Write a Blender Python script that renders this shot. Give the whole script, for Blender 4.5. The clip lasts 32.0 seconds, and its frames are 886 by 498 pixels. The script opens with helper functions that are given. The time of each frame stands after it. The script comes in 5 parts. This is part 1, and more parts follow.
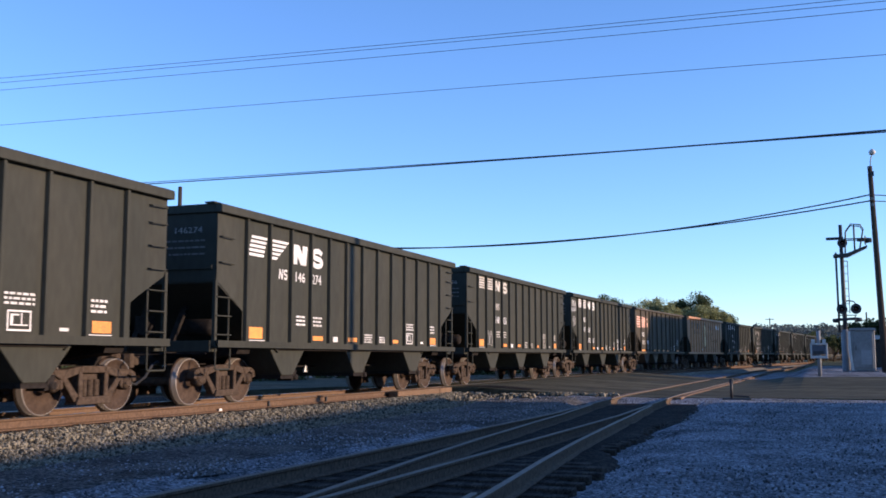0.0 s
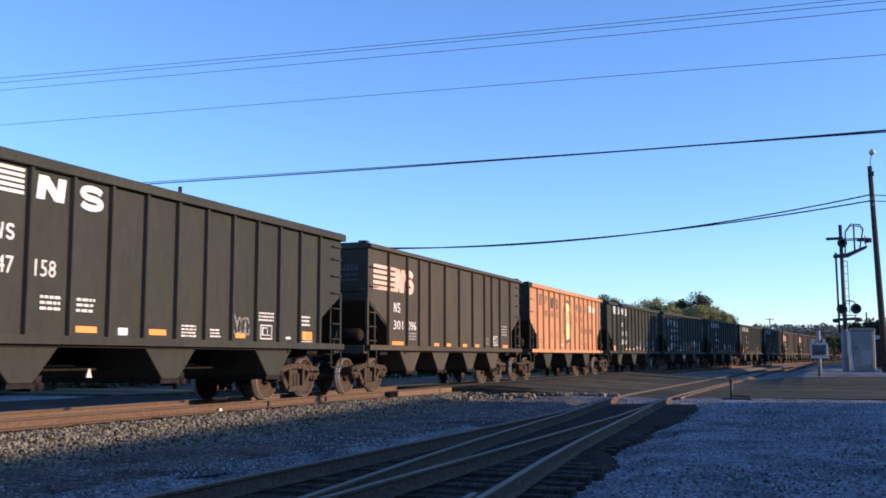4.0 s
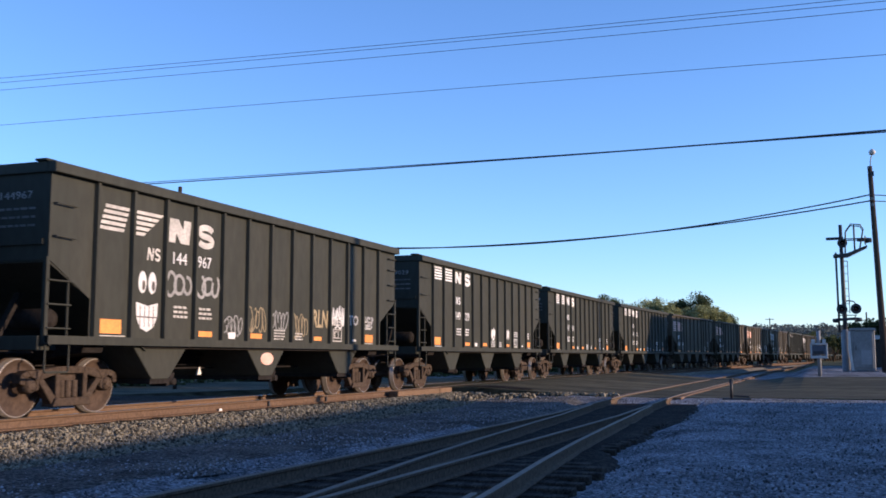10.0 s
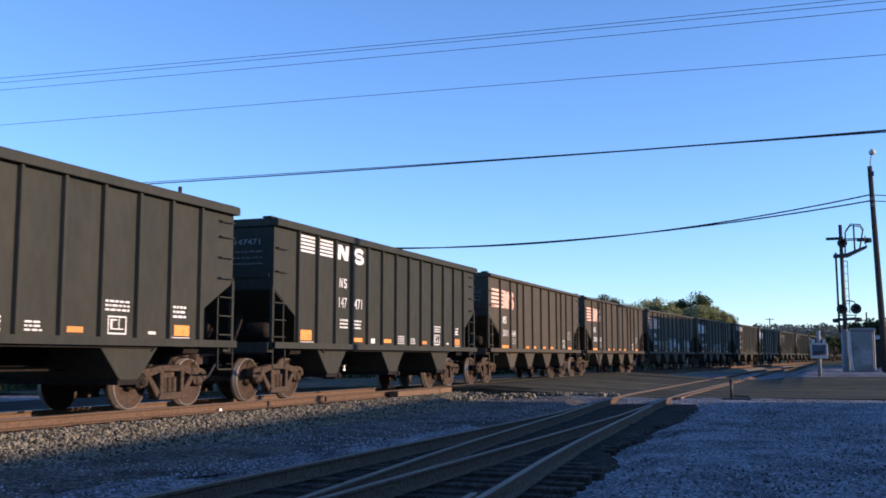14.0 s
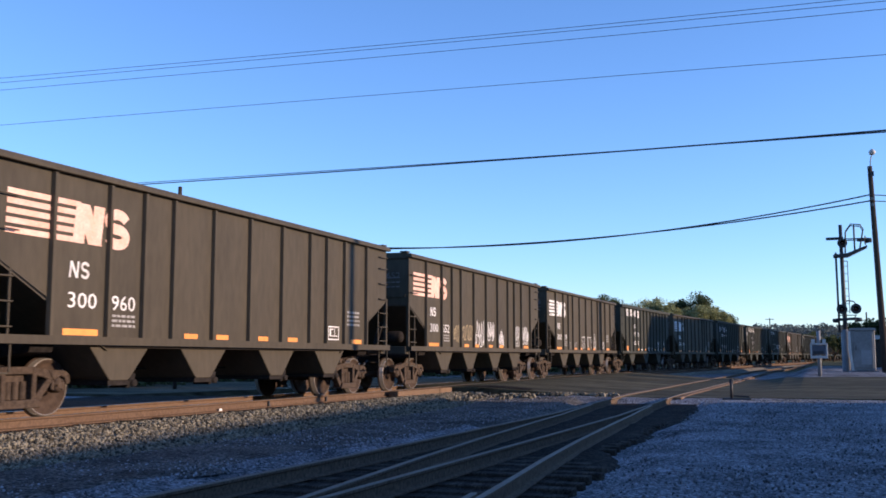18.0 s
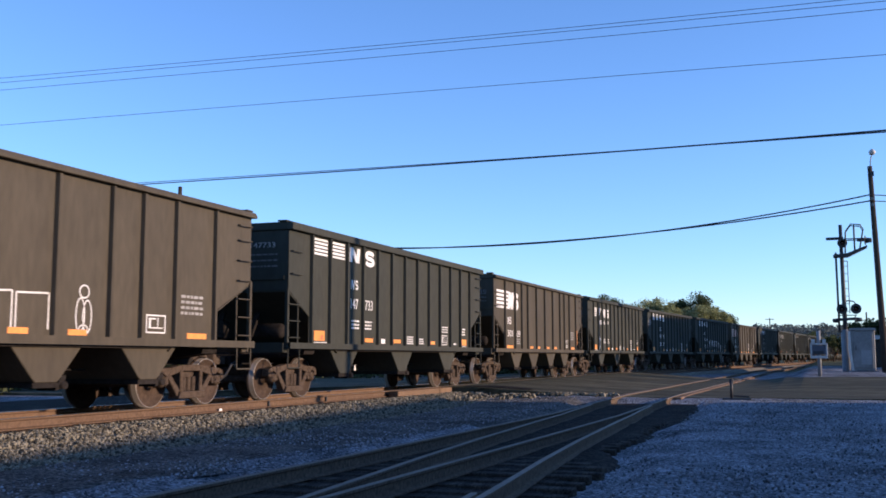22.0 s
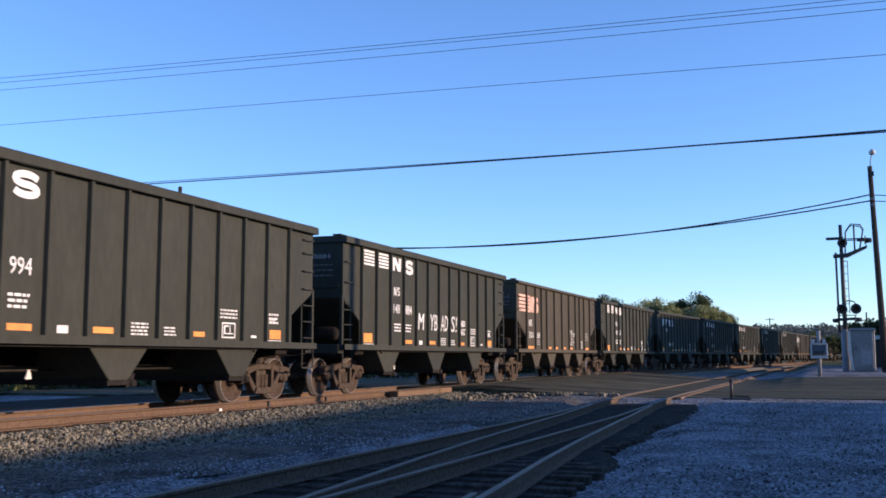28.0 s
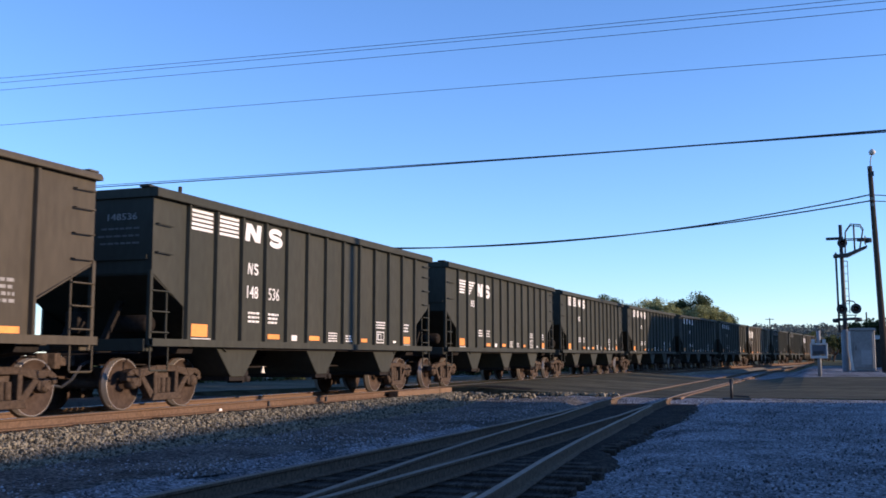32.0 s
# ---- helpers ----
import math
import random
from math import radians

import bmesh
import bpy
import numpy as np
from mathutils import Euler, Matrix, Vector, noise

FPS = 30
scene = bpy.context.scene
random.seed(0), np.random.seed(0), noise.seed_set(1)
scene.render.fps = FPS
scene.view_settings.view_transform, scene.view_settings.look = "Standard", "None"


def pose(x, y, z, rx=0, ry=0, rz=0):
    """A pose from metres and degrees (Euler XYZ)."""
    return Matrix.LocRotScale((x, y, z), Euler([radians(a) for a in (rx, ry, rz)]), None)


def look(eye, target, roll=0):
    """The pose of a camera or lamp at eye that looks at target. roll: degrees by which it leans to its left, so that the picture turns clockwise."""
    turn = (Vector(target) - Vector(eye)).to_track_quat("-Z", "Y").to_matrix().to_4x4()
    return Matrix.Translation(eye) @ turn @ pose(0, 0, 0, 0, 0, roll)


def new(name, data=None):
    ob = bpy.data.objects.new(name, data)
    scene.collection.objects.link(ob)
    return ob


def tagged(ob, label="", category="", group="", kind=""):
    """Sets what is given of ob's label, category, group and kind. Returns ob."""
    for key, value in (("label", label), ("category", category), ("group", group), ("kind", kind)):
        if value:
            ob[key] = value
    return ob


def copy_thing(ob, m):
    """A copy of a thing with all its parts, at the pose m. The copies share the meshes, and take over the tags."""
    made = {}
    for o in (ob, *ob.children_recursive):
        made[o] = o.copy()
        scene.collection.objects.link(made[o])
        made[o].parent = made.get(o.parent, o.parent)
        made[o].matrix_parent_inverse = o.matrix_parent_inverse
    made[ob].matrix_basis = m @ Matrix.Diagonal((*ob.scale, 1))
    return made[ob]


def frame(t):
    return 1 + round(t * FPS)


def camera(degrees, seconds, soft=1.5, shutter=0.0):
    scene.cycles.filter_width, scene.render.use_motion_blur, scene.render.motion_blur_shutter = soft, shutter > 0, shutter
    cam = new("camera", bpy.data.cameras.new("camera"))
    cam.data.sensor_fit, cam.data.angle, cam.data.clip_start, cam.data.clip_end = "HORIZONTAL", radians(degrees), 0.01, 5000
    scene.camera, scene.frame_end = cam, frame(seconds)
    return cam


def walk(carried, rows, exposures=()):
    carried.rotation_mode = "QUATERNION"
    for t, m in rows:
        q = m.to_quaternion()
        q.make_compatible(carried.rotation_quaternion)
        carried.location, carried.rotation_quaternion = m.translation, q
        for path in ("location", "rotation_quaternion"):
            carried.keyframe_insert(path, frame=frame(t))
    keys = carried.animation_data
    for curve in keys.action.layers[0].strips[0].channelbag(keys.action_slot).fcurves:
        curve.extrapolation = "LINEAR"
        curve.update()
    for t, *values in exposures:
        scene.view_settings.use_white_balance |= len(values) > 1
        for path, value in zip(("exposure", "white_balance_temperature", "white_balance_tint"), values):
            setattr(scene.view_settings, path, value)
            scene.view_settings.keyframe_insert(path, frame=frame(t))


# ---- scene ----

# ------------------------------------------------------------------ camera
cam = camera(47.07, 32.0, soft=1.7, shutter=0.12)
EYE = Vector((0, 0, 0.913))
YAW, PITCH = radians(69.601), radians(6.125)
AIM = EYE + Vector((math.sin(YAW) * math.cos(PITCH), math.cos(YAW) * math.cos(PITCH), math.sin(PITCH)))
HOLD = look(EYE, AIM, 0.0)
walk(cam, [(0, HOLD), (32, HOLD)], [(0, 0.94, 5850, 22), (4.5, 0.93, 5850, 22), (6.0, 0.77, 5750, 24), (8.0, 0.74, 5750, 24), (9.5, 0.87, 5850, 22), (32, 0.88, 5850, 22)])

# ------------------------------------------------------------------ light
SUN_EL, SUN_AZ = radians(12.0), radians(171.0)
world = bpy.data.worlds.new("sky")
scene.world = world
world.use_nodes = True
wn = world.node_tree.nodes
sky = wn.new("ShaderNodeTexSky")
sky.sky_type, sky.sun_disc = "NISHITA", False
sky.sun_elevation, sky.sun_rotation = SUN_EL, SUN_AZ
sky.air_density, sky.dust_density, sky.ozone_density = 0.92, 0.0, 4.2
wn["Background"].inputs["Strength"].default_value = 0.147
world.node_tree.links.new(sky.outputs[0], wn["Background"].inputs["Color"])
sun_from = Vector((math.sin(SUN_AZ) * math.cos(SUN_EL), math.cos(SUN_AZ) * math.cos(SUN_EL), math.sin(SUN_EL)))
sun = new("sun", bpy.data.lights.new("sun", "SUN"))
sun.data.energy, sun.data.angle, sun.data.color = 3.4, radians(0.6), (1.0, 0.74, 0.46)
sun.matrix_world = look(sun_from * 100, (0, 0, 0))


# ------------------------------------------------------------------ materials
def material(name, color, rough=0.7, metal=0.0, grain=12.0, amount=0.35, stain=1.2, stain_color=None, stain_amount=0.3,
             bump=0.2, stretch=(1, 1, 1), vary=0.12, bump_scale=None, gloss=0.5, stony=0.0):
    m = bpy.data.materials.new(name)
    m.use_nodes = True
    nt = m.node_tree
    n, k = nt.nodes, nt.links
    b = n["Principled BSDF"]
    b.inputs["Roughness"].default_value, b.inputs["Metallic"].default_value = rough, metal
    b.inputs["Specular IOR Level"].default_value = gloss
    tc, mp, info = n.new("ShaderNodeTexCoord"), n.new("ShaderNodeMapping"), n.new("ShaderNodeObjectInfo")
    mp.inputs["Scale"].default_value = stretch
    k.new(tc.outputs["Object"], mp.inputs["Vector"])
    shift = n.new("ShaderNodeVectorMath")
    shift.operation = "ADD"
    jump = n.new("ShaderNodeMath")
    jump.operation = "MULTIPLY"
    jump.inputs[1].default_value = 37.0
    k.new(info.outputs["Random"], jump.inputs[0])
    k.new(mp.outputs[0], shift.inputs[0])
    k.new(jump.outputs[0], shift.inputs[1])
    fine, broad = n.new("ShaderNodeTexNoise"), n.new("ShaderNodeTexNoise")
    for tex, scale, detail in ((fine, grain, 6), (broad, stain, 4)):
        tex.inputs["Scale"].default_value, tex.inputs["Detail"].default_value = scale, detail
        k.new(shift.outputs[0], tex.inputs["Vector"])
    def scaled(source, low, high):
        r = n.new("ShaderNodeMapRange")
        r.inputs["From Min"].default_value, r.inputs["From Max"].default_value = 0.3, 0.7
        r.inputs["To Min"].default_value, r.inputs["To Max"].default_value = low, high
        k.new(source, r.inputs["Value"])
        return r.outputs[0]
    mix = n.new("ShaderNodeMix")
    mix.data_type = "RGBA"
    mix.inputs[6].default_value = (*color, 1)
    mix.inputs[7].default_value = (*(stain_color or [c * 0.5 for c in color]), 1)
    k.new(scaled(broad.outputs["Fac"], -0.3 * stain_amount, stain_amount), mix.inputs[0])
    hsv = n.new("ShaderNodeHueSaturation")
    k.new(mix.outputs[2], hsv.inputs["Color"])
    mul = n.new("ShaderNodeMath")
    mul.operation = "MULTIPLY"
    k.new(scaled(fine.outputs["Fac"], 1 - amount, 1 + amount), mul.inputs[0])
    vr = n.new("ShaderNodeMapRange")
    vr.inputs["To Min"].default_value, vr.inputs["To Max"].default_value = 1 - vary, 1 + vary
    k.new(info.outputs["Random"], vr.inputs["Value"])
    k.new(vr.outputs[0], mul.inputs[1])
    value = mul.outputs[0]
    if stony:
        cell, tone, both = n.new("ShaderNodeTexVoronoi"), n.new("ShaderNodeMapRange"), n.new("ShaderNodeMath")
        cell.inputs["Scale"].default_value = stony
        k.new(shift.outputs[0], cell.inputs["Vector"])
        split = n.new("ShaderNodeSeparateColor")
        k.new(cell.outputs["Color"], split.inputs[0])
        tone.inputs["To Min"].default_value, tone.inputs["To Max"].default_value = 0.35, 1.9
        k.new(split.outputs[0], tone.inputs["Value"])
        both.operation = "MULTIPLY"
        k.new(value, both.inputs[0])
        k.new(tone.outputs[0], both.inputs[1])
        value = both.outputs[0]
    k.new(value, hsv.inputs["Value"])
    k.new(hsv.outputs[0], b.inputs["Base Color"])
    bp = n.new("ShaderNodeBump")
    bp.inputs["Strength"].default_value, bp.inputs["Distance"].default_value = bump, 0.02
    if bump_scale:
        rough_tex = n.new("ShaderNodeTexNoise")
        rough_tex.inputs["Scale"].default_value = bump_scale
        k.new(shift.outputs[0], rough_tex.inputs["Vector"])
        k.new(rough_tex.outputs["Fac"], bp.inputs["Height"])
    else:
        k.new(fine.outputs["Fac"], bp.inputs["Height"])
    k.new(bp.outputs[0], b.inputs["Normal"])
    return m


M = {
    "black": material("black_car_paint", (0.040, 0.042, 0.034), 0.7, 0, 9, 0.12, 0.9, (0.056, 0.055, 0.043), 0.6, 0.12, (1, 1, 0.35), 0.06, gloss=0.12),
    "brown": material("brown_car_paint", (0.078, 0.066, 0.047), 0.65, 0, 9, 0.12, 0.9, (0.056, 0.048, 0.036), 0.6, 0.12, (1, 1, 0.3), 0.06, gloss=0.12),
    "orange": material("faded_orange_paint", (0.50, 0.24, 0.10), 0.6, 0, 7, 0.12, 0.8, (0.40, 0.18, 0.072), 0.6, 0.12, (1, 1, 0.3), 0.05),
    "under": material("grimy_underframe", (0.022, 0.019, 0.017), 0.85, 0, 14, 0.35, 2, (0.03, 0.026, 0.024), 0.6, 0.3, gloss=0.06),
    "truck": material("rusty_cast_steel", (0.072, 0.054, 0.041), 0.85, 0, 16, 0.35, 2.5, (0.07, 0.05, 0.036), 0.6, 0.35, gloss=0.06),
    "wheel": material("dusty_wheel_steel", (0.074, 0.052, 0.039), 0.75, 0, 12, 0.25, 2, (0.05, 0.038, 0.033), 0.5, 0.2, gloss=0.06),
    "tread": material("polished_tread", (0.24, 0.215, 0.19), 0.45, 0.5, 30, 0.1, 4, None, 0.2, 0.05),
    "white": material("white_stencil", (0.78, 0.76, 0.72), 0.6, 0, 25, 0.12, 4, (0.45, 0.43, 0.40), 0.4, 0.05),
    "worn": material("worn_emblem", (0.56, 0.52, 0.46), 0.7, 0, 25, 0.25, 3, (0.25, 0.24, 0.21), 0.5, 0.05),
    "dull": material("worn_stencil", (0.34, 0.33, 0.31), 0.7, 0, 25, 0.2, 4, (0.15, 0.15, 0.14), 0.5, 0.05),
    "faintwhite": material("faint_stencil", (0.14, 0.14, 0.135), 0.7, 0, 25, 0.2, 4, (0.07, 0.07, 0.066), 0.5, 0.05),
    "pink": material("faded_red_stencil", (0.80, 0.42, 0.30), 0.6, 0, 25, 0.15, 4, (0.78, 0.62, 0.52), 0.6, 0.05),
    "reflect": material("orange_reflector", (0.85, 0.32, 0.06), 0.45, 0, 30, 0.12, 6, (0.5, 0.18, 0.04), 0.4, 0.05),
    "red": material("red_decal", (0.72, 0.10, 0.07), 0.5, 0, 30, 0.12, 6, None, 0.3, 0.05),
    "tan": material("tan_spray_paint", (0.34, 0.26, 0.14), 0.7, 0, 25, 0.2, 4, (0.18, 0.14, 0.08), 0.5, 0.05),
    "ink": material("black_lettering", (0.06, 0.05, 0.04), 0.6, 0, 20, 0.2, 4, (0.16, 0.11, 0.07), 0.4, 0.05),
    "faint": material("faded_lettering", (0.24, 0.12, 0.055), 0.65, 0, 20, 0.15, 4, (0.42, 0.2, 0.085), 0.5, 0.05),
    "cream": material("cream_emblem", (0.80, 0.62, 0.30), 0.6, 0, 20, 0.12, 4, (0.7, 0.5, 0.22), 0.4, 0.05),
    "rail": material("rusty_rail_side", (0.142, 0.093, 0.061), 0.8, 0, 22, 0.25, 3, (0.125, 0.078, 0.052), 0.5, 0.2, gloss=0.06),
    "darkrail": material("dark_rail_side", (0.112, 0.082, 0.058), 0.85, 0, 22, 0.35, 3, (0.15, 0.105, 0.07), 0.5, 0.2, gloss=0.06),
    "siding_head": material("dull_rail_head", (0.23, 0.195, 0.155), 0.75, 0.0, 30, 0.2, 3, None, 0.3, 0.05, gloss=0.06),
    # darker copy of the cinders, with shade put into its colour
    "shade_black": material("shade_black_ground", (0.012, 0.0105, 0.009), 0.95, 0, 24, 0.8, 1.2, (0.036, 0.031, 0.026), 0.6, 1.0, vary=0.0, stony=24.0, gloss=0.06),
    "cinders": material("dark_cinders", (0.020, 0.0165, 0.0135), 0.95, 0, 24, 0.8, 1.2, (0.050, 0.041, 0.033), 0.6, 1.0, vary=0.0, stony=24.0, gloss=0.06),
    "railtop": material("worn_rail_head", (0.42, 0.40, 0.38), 0.35, 0.9, 30, 0.15, 3, None, 0.3, 0.05),
    "tie": material("creosoted_tie", (0.032, 0.027, 0.022), 0.9, 0, 18, 0.6, 2, (0.10, 0.082, 0.064), 0.6, 0.5, (0.3, 3, 3), gloss=0.06),
    "timber": material("weathered_crossing_timber", (0.19, 0.125, 0.078), 0.85, 0, 14, 0.35, 2, (0.12, 0.08, 0.052), 0.6, 0.4, (1, 4, 4), gloss=0.06),
    "gravel": material("grey_gravel", (0.195, 0.202, 0.212), 0.95, 0, 26, 0.65, 0.8, (0.075, 0.078, 0.082), 1.0, 1.0, vary=0.0, stony=24.0, gloss=0.06),
    "rustbed": material("rust_dusted_stone", (0.125, 0.074, 0.047), 0.95, 0, 24, 0.5, 0.9, (0.085, 0.055, 0.038), 0.7, 1.0, vary=0.0, stony=20.0, gloss=0.06),
    "ballast": material("crushed_stone", (0.17, 0.155, 0.12), 0.95, 0, 24, 0.45, 0.7, (0.11, 0.10, 0.082), 0.6, 1.0, vary=0.0, stony=18.0, gloss=0.06),
    "asphalt": material("old_asphalt", (0.056, 0.053, 0.035), 0.9, 0, 7, 0.65, 0.6, (0.125, 0.116, 0.074), 0.9, 0.5, (1, 0.14, 1), vary=0.0, bump_scale=40, gloss=0.06),
    "pole": material("weathered_pole", (0.05, 0.042, 0.036), 0.9, 0, 16, 0.3, 1, (0.07, 0.055, 0.045), 0.5, 0.4, (3, 3, 0.3), gloss=0.06),
    "wire": material("black_wire", (0.016, 0.017, 0.02), 0.7, 0, 5, 0.1, 1, None, 0.2, 0),
    "silver": material("galvanised_steel", (0.17, 0.175, 0.17), 0.55, 0.15, 14, 0.12, 1.5, (0.3, 0.3, 0.3), 0.5, 0.08),
    "dark": material("black_signal_paint", (0.025, 0.026, 0.028), 0.55, 0, 14, 0.2, 2, None, 0.3, 0.08),
    "glass": material("dark_lens", (0.03, 0.01, 0.01), 0.15, 0, 14, 0.1, 2, None, 0.2, 0.0),
    "signwhite": material("white_sheet_metal", (0.46, 0.45, 0.42), 0.5, 0, 14, 0.1, 2, None, 0.2, 0.05),
    "bark": material("tree_bark", (0.12, 0.09, 0.065), 0.95, 0, 12, 0.4, 2, None, 0.5, 0.5, gloss=0.06),
    "palegrey": material("pale_grey_sheet", (0.27, 0.28, 0.28), 0.55, 0, 14, 0.12, 2, None, 0.3, 0.05),
    "sheet": material("dull_grey_sheet", (0.085, 0.09, 0.115), 0.6, 0, 14, 0.15, 2, None, 0.3, 0.05),
    "dirt": material("grey_brown_dirt", (0.115, 0.110, 0.100), 0.95, 0, 26, 0.65, 0.9, (0.050, 0.047, 0.043), 1.0, 1.0, vary=0.0, stony=26.0, gloss=0.06),
    "brick": material("plain_wall", (0.30, 0.24, 0.20), 0.9, 0, 8, 0.15, 0.5, None, 0.3, 0.1),
}


def foliage(name, light, deep):
    m = bpy.data.materials.new(name)
    m.use_nodes = True
    n, k = m.node_tree.nodes, m.node_tree.links
    b = n["Principled BSDF"]
    b.inputs["Roughness"].default_value = 0.7
    b.inputs["Specular IOR Level"].default_value = 0.2
    geo, ramp = n.new("ShaderNodeNewGeometry"), n.new("ShaderNodeValToRGB")
    ramp.color_ramp.elements[0].color, ramp.color_ramp.elements[1].color = (*deep, 1), (*light, 1)
    k.new(geo.outputs["Random Per Island"], ramp.inputs[0])
    k.new(ramp.outputs[0], b.inputs["Base Color"])
    tr, add = n.new("ShaderNodeBsdfTranslucent"), n.new("ShaderNodeMixShader")
    k.new(ramp.outputs[0], tr.inputs["Color"])
    add.inputs[0].default_value = 0.4
    k.new(b.outputs[0], add.inputs[1])
    k.new(tr.outputs[0], add.inputs[2])
    k.new(add.outputs[0], n["Material Output"].inputs["Surface"])
    return m


M["leaf_yellow"] = foliage("yellow_green_leaves", (0.36, 0.37, 0.17), (0.14, 0.155, 0.07))
M["leaf_green"] = foliage("green_leaves", (0.13, 0.15, 0.06), (0.042, 0.056, 0.026))
# distance haze is painted into this pale, low-contrast leaf colour
M["leaf_far"] = foliage("haze_tinted_far_leaves", (0.10, 0.122, 0.117), (0.078, 0.098, 0.095))


def grassy(m, centre, near, far, color):
    """Lets a ground material turn to dry grass away from the tracks."""
    n, k = m.node_tree.nodes, m.node_tree.links
    b = n["Principled BSDF"]
    old = b.inputs["Base Color"].links[0].from_socket
    geo, sub, ln, mr = n.new("ShaderNodeNewGeometry"), n.new("ShaderNodeVectorMath"), n.new("ShaderNodeVectorMath"), n.new("ShaderNodeMapRange")
    sub.operation, ln.operation = "SUBTRACT", "LENGTH"
    sub.inputs[1].default_value = centre
    k.new(geo.outputs["Position"], sub.inputs[0])
    tex, push = n.new("ShaderNodeTexNoise"), n.new("ShaderNodeMath")
    tex.inputs["Scale"].default_value = 0.12
    k.new(geo.outputs["Position"], tex.inputs["Vector"])
    k.new(sub.outputs[0], ln.inputs[0])
    push.operation = "MULTIPLY_ADD"
    push.inputs[1].default_value = 40
    k.new(tex.outputs["Fac"], push.inputs[0])
    k.new(ln.outputs["Value"], push.inputs[2])
    mr.inputs["From Min"].default_value, mr.inputs["From Max"].default_value = near + 20, far + 20
    k.new(push.outputs[0], mr.inputs["Value"])
    fine, mix, shade = n.new("ShaderNodeTexNoise"), n.new("ShaderNodeMix"), n.new("ShaderNodeMix")
    fine.inputs["Scale"].default_value, fine.inputs["Detail"].default_value = 1.5, 8
    k.new(geo.outputs["Position"], fine.inputs["Vector"])
    shade.data_type = mix.data_type = "RGBA"
    shade.inputs[6].default_value, shade.inputs[7].default_value = (*[c * 0.5 for c in color], 1), (*[c * 1.4 for c in color], 1)
    k.new(fine.outputs["Fac"], shade.inputs[0])
    k.new(mr.outputs[0], mix.inputs[0])
    k.new(old, mix.inputs[6])
    k.new(shade.outputs[2], mix.inputs[7])
    k.new(mix.outputs[2], b.inputs["Base Color"])


grassy(M["gravel"], (25, 2, 0), 50, 75, (0.10, 0.095, 0.045))


def stone_material(name, light, deep):
    m = bpy.data.materials.new(name)
    m.use_nodes = True
    n, k = m.node_tree.nodes, m.node_tree.links
    b = n["Principled BSDF"]
    b.inputs["Roughness"].default_value = 0.95
    b.inputs["Specular IOR Level"].default_value = 0.06
    geo, ramp, tex = n.new("ShaderNodeNewGeometry"), n.new("ShaderNodeValToRGB"), n.new("ShaderNodeTexNoise")
    ramp.color_ramp.elements[0].color, ramp.color_ramp.elements[1].color = (*deep, 1), (*light, 1)
    tex.inputs["Scale"].default_value = 60
    mix = n.new("ShaderNodeMix")
    mix.data_type = "RGBA"
    mix.blend_type = "MULTIPLY"
    mix.inputs[0].default_value = 0.5
    k.new(geo.outputs["Random Per Island"], ramp.inputs[0])
    k.new(ramp.outputs[0], mix.inputs[6])
    k.new(tex.outputs["Fac"], mix.inputs[7])
    k.new(mix.outputs[2], b.inputs["Base Color"])
    return m


M["stones"] = stone_material("ballast_stones", (0.40, 0.36, 0.265), (0.05, 0.046, 0.037))
M["rubble"] = stone_material("rubble_stones", (0.42, 0.37, 0.26), (0.05, 0.046, 0.036))
M["pebbles"] = stone_material("lot_pebbles", (0.50, 0.52, 0.545), (0.07, 0.073, 0.078))


# ------------------------------------------------------------------ building helpers
def box(bm, x0, x1, y0, y1, z0, z1, mi=0):
    v = [bm.verts.new(p) for p in ((x0, y0, z0), (x1, y0, z0), (x1, y1, z0), (x0, y1, z0),
                                   (x0, y0, z1), (x1, y0, z1), (x1, y1, z1), (x0, y1, z1))]
    for f in ((3, 2, 1, 0), (4, 5, 6, 7), (0, 1, 5, 4), (1, 2, 6, 5), (2, 3, 7, 6), (3, 0, 4, 7)):
        bm.faces.new([v[i] for i in f]).material_index = mi
    return bm


def prism(bm, outline, axis, a, b, mi=0):
    """An outline of 2D points, drawn out along an axis from a to b."""
    def place(p, w):
        return {"y": (p[0], w, p[1]), "x": (w, p[0], p[1]), "z": (p[0], p[1], w)}[axis]
    lo, hi = [bm.verts.new(place(p, a)) for p in outline], [bm.verts.new(place(p, b)) for p in outline]
    n = len(outline)
    bm.faces.new(lo).material_index = mi
    bm.faces.new(hi[::-1]).material_index = mi
    for i in range(n):
        j = (i + 1) % n
        bm.faces.new((lo[j], lo[i], hi[i], hi[j])).material_index = mi
    return bm


def tube(bm, points, radius, sides=8, mi=0, taper=None):
    """A round bar along points."""
    pts = [Vector(p) for p in points]
    rings = []
    for i, p in enumerate(pts):
        d = (pts[min(i + 1, len(pts) - 1)] - pts[max(i - 1, 0)]).normalized()
        side = d.cross(Vector((0, 0, 1)) if abs(d.z) < 0.9 else Vector((1, 0, 0))).normalized()
        up = side.cross(d)
        r = radius if taper is None else radius + (taper - radius) * i / (len(pts) - 1)
        rings.append([bm.verts.new(p + (side * math.cos(a) + up * math.sin(a)) * r)
                      for a in (math.tau * j / sides for j in range(sides))])
    for r0, r1 in zip(rings, rings[1:]):
        for j in range(sides):
            f = bm.faces.new((r0[j], r0[(j + 1) % sides], r1[(j + 1) % sides], r1[j]))
            f.material_index, f.smooth = mi, sides > 6
    bm.faces.new(rings[0][::-1]).material_index = mi
    bm.faces.new(rings[-1]).material_index = mi
    return bm


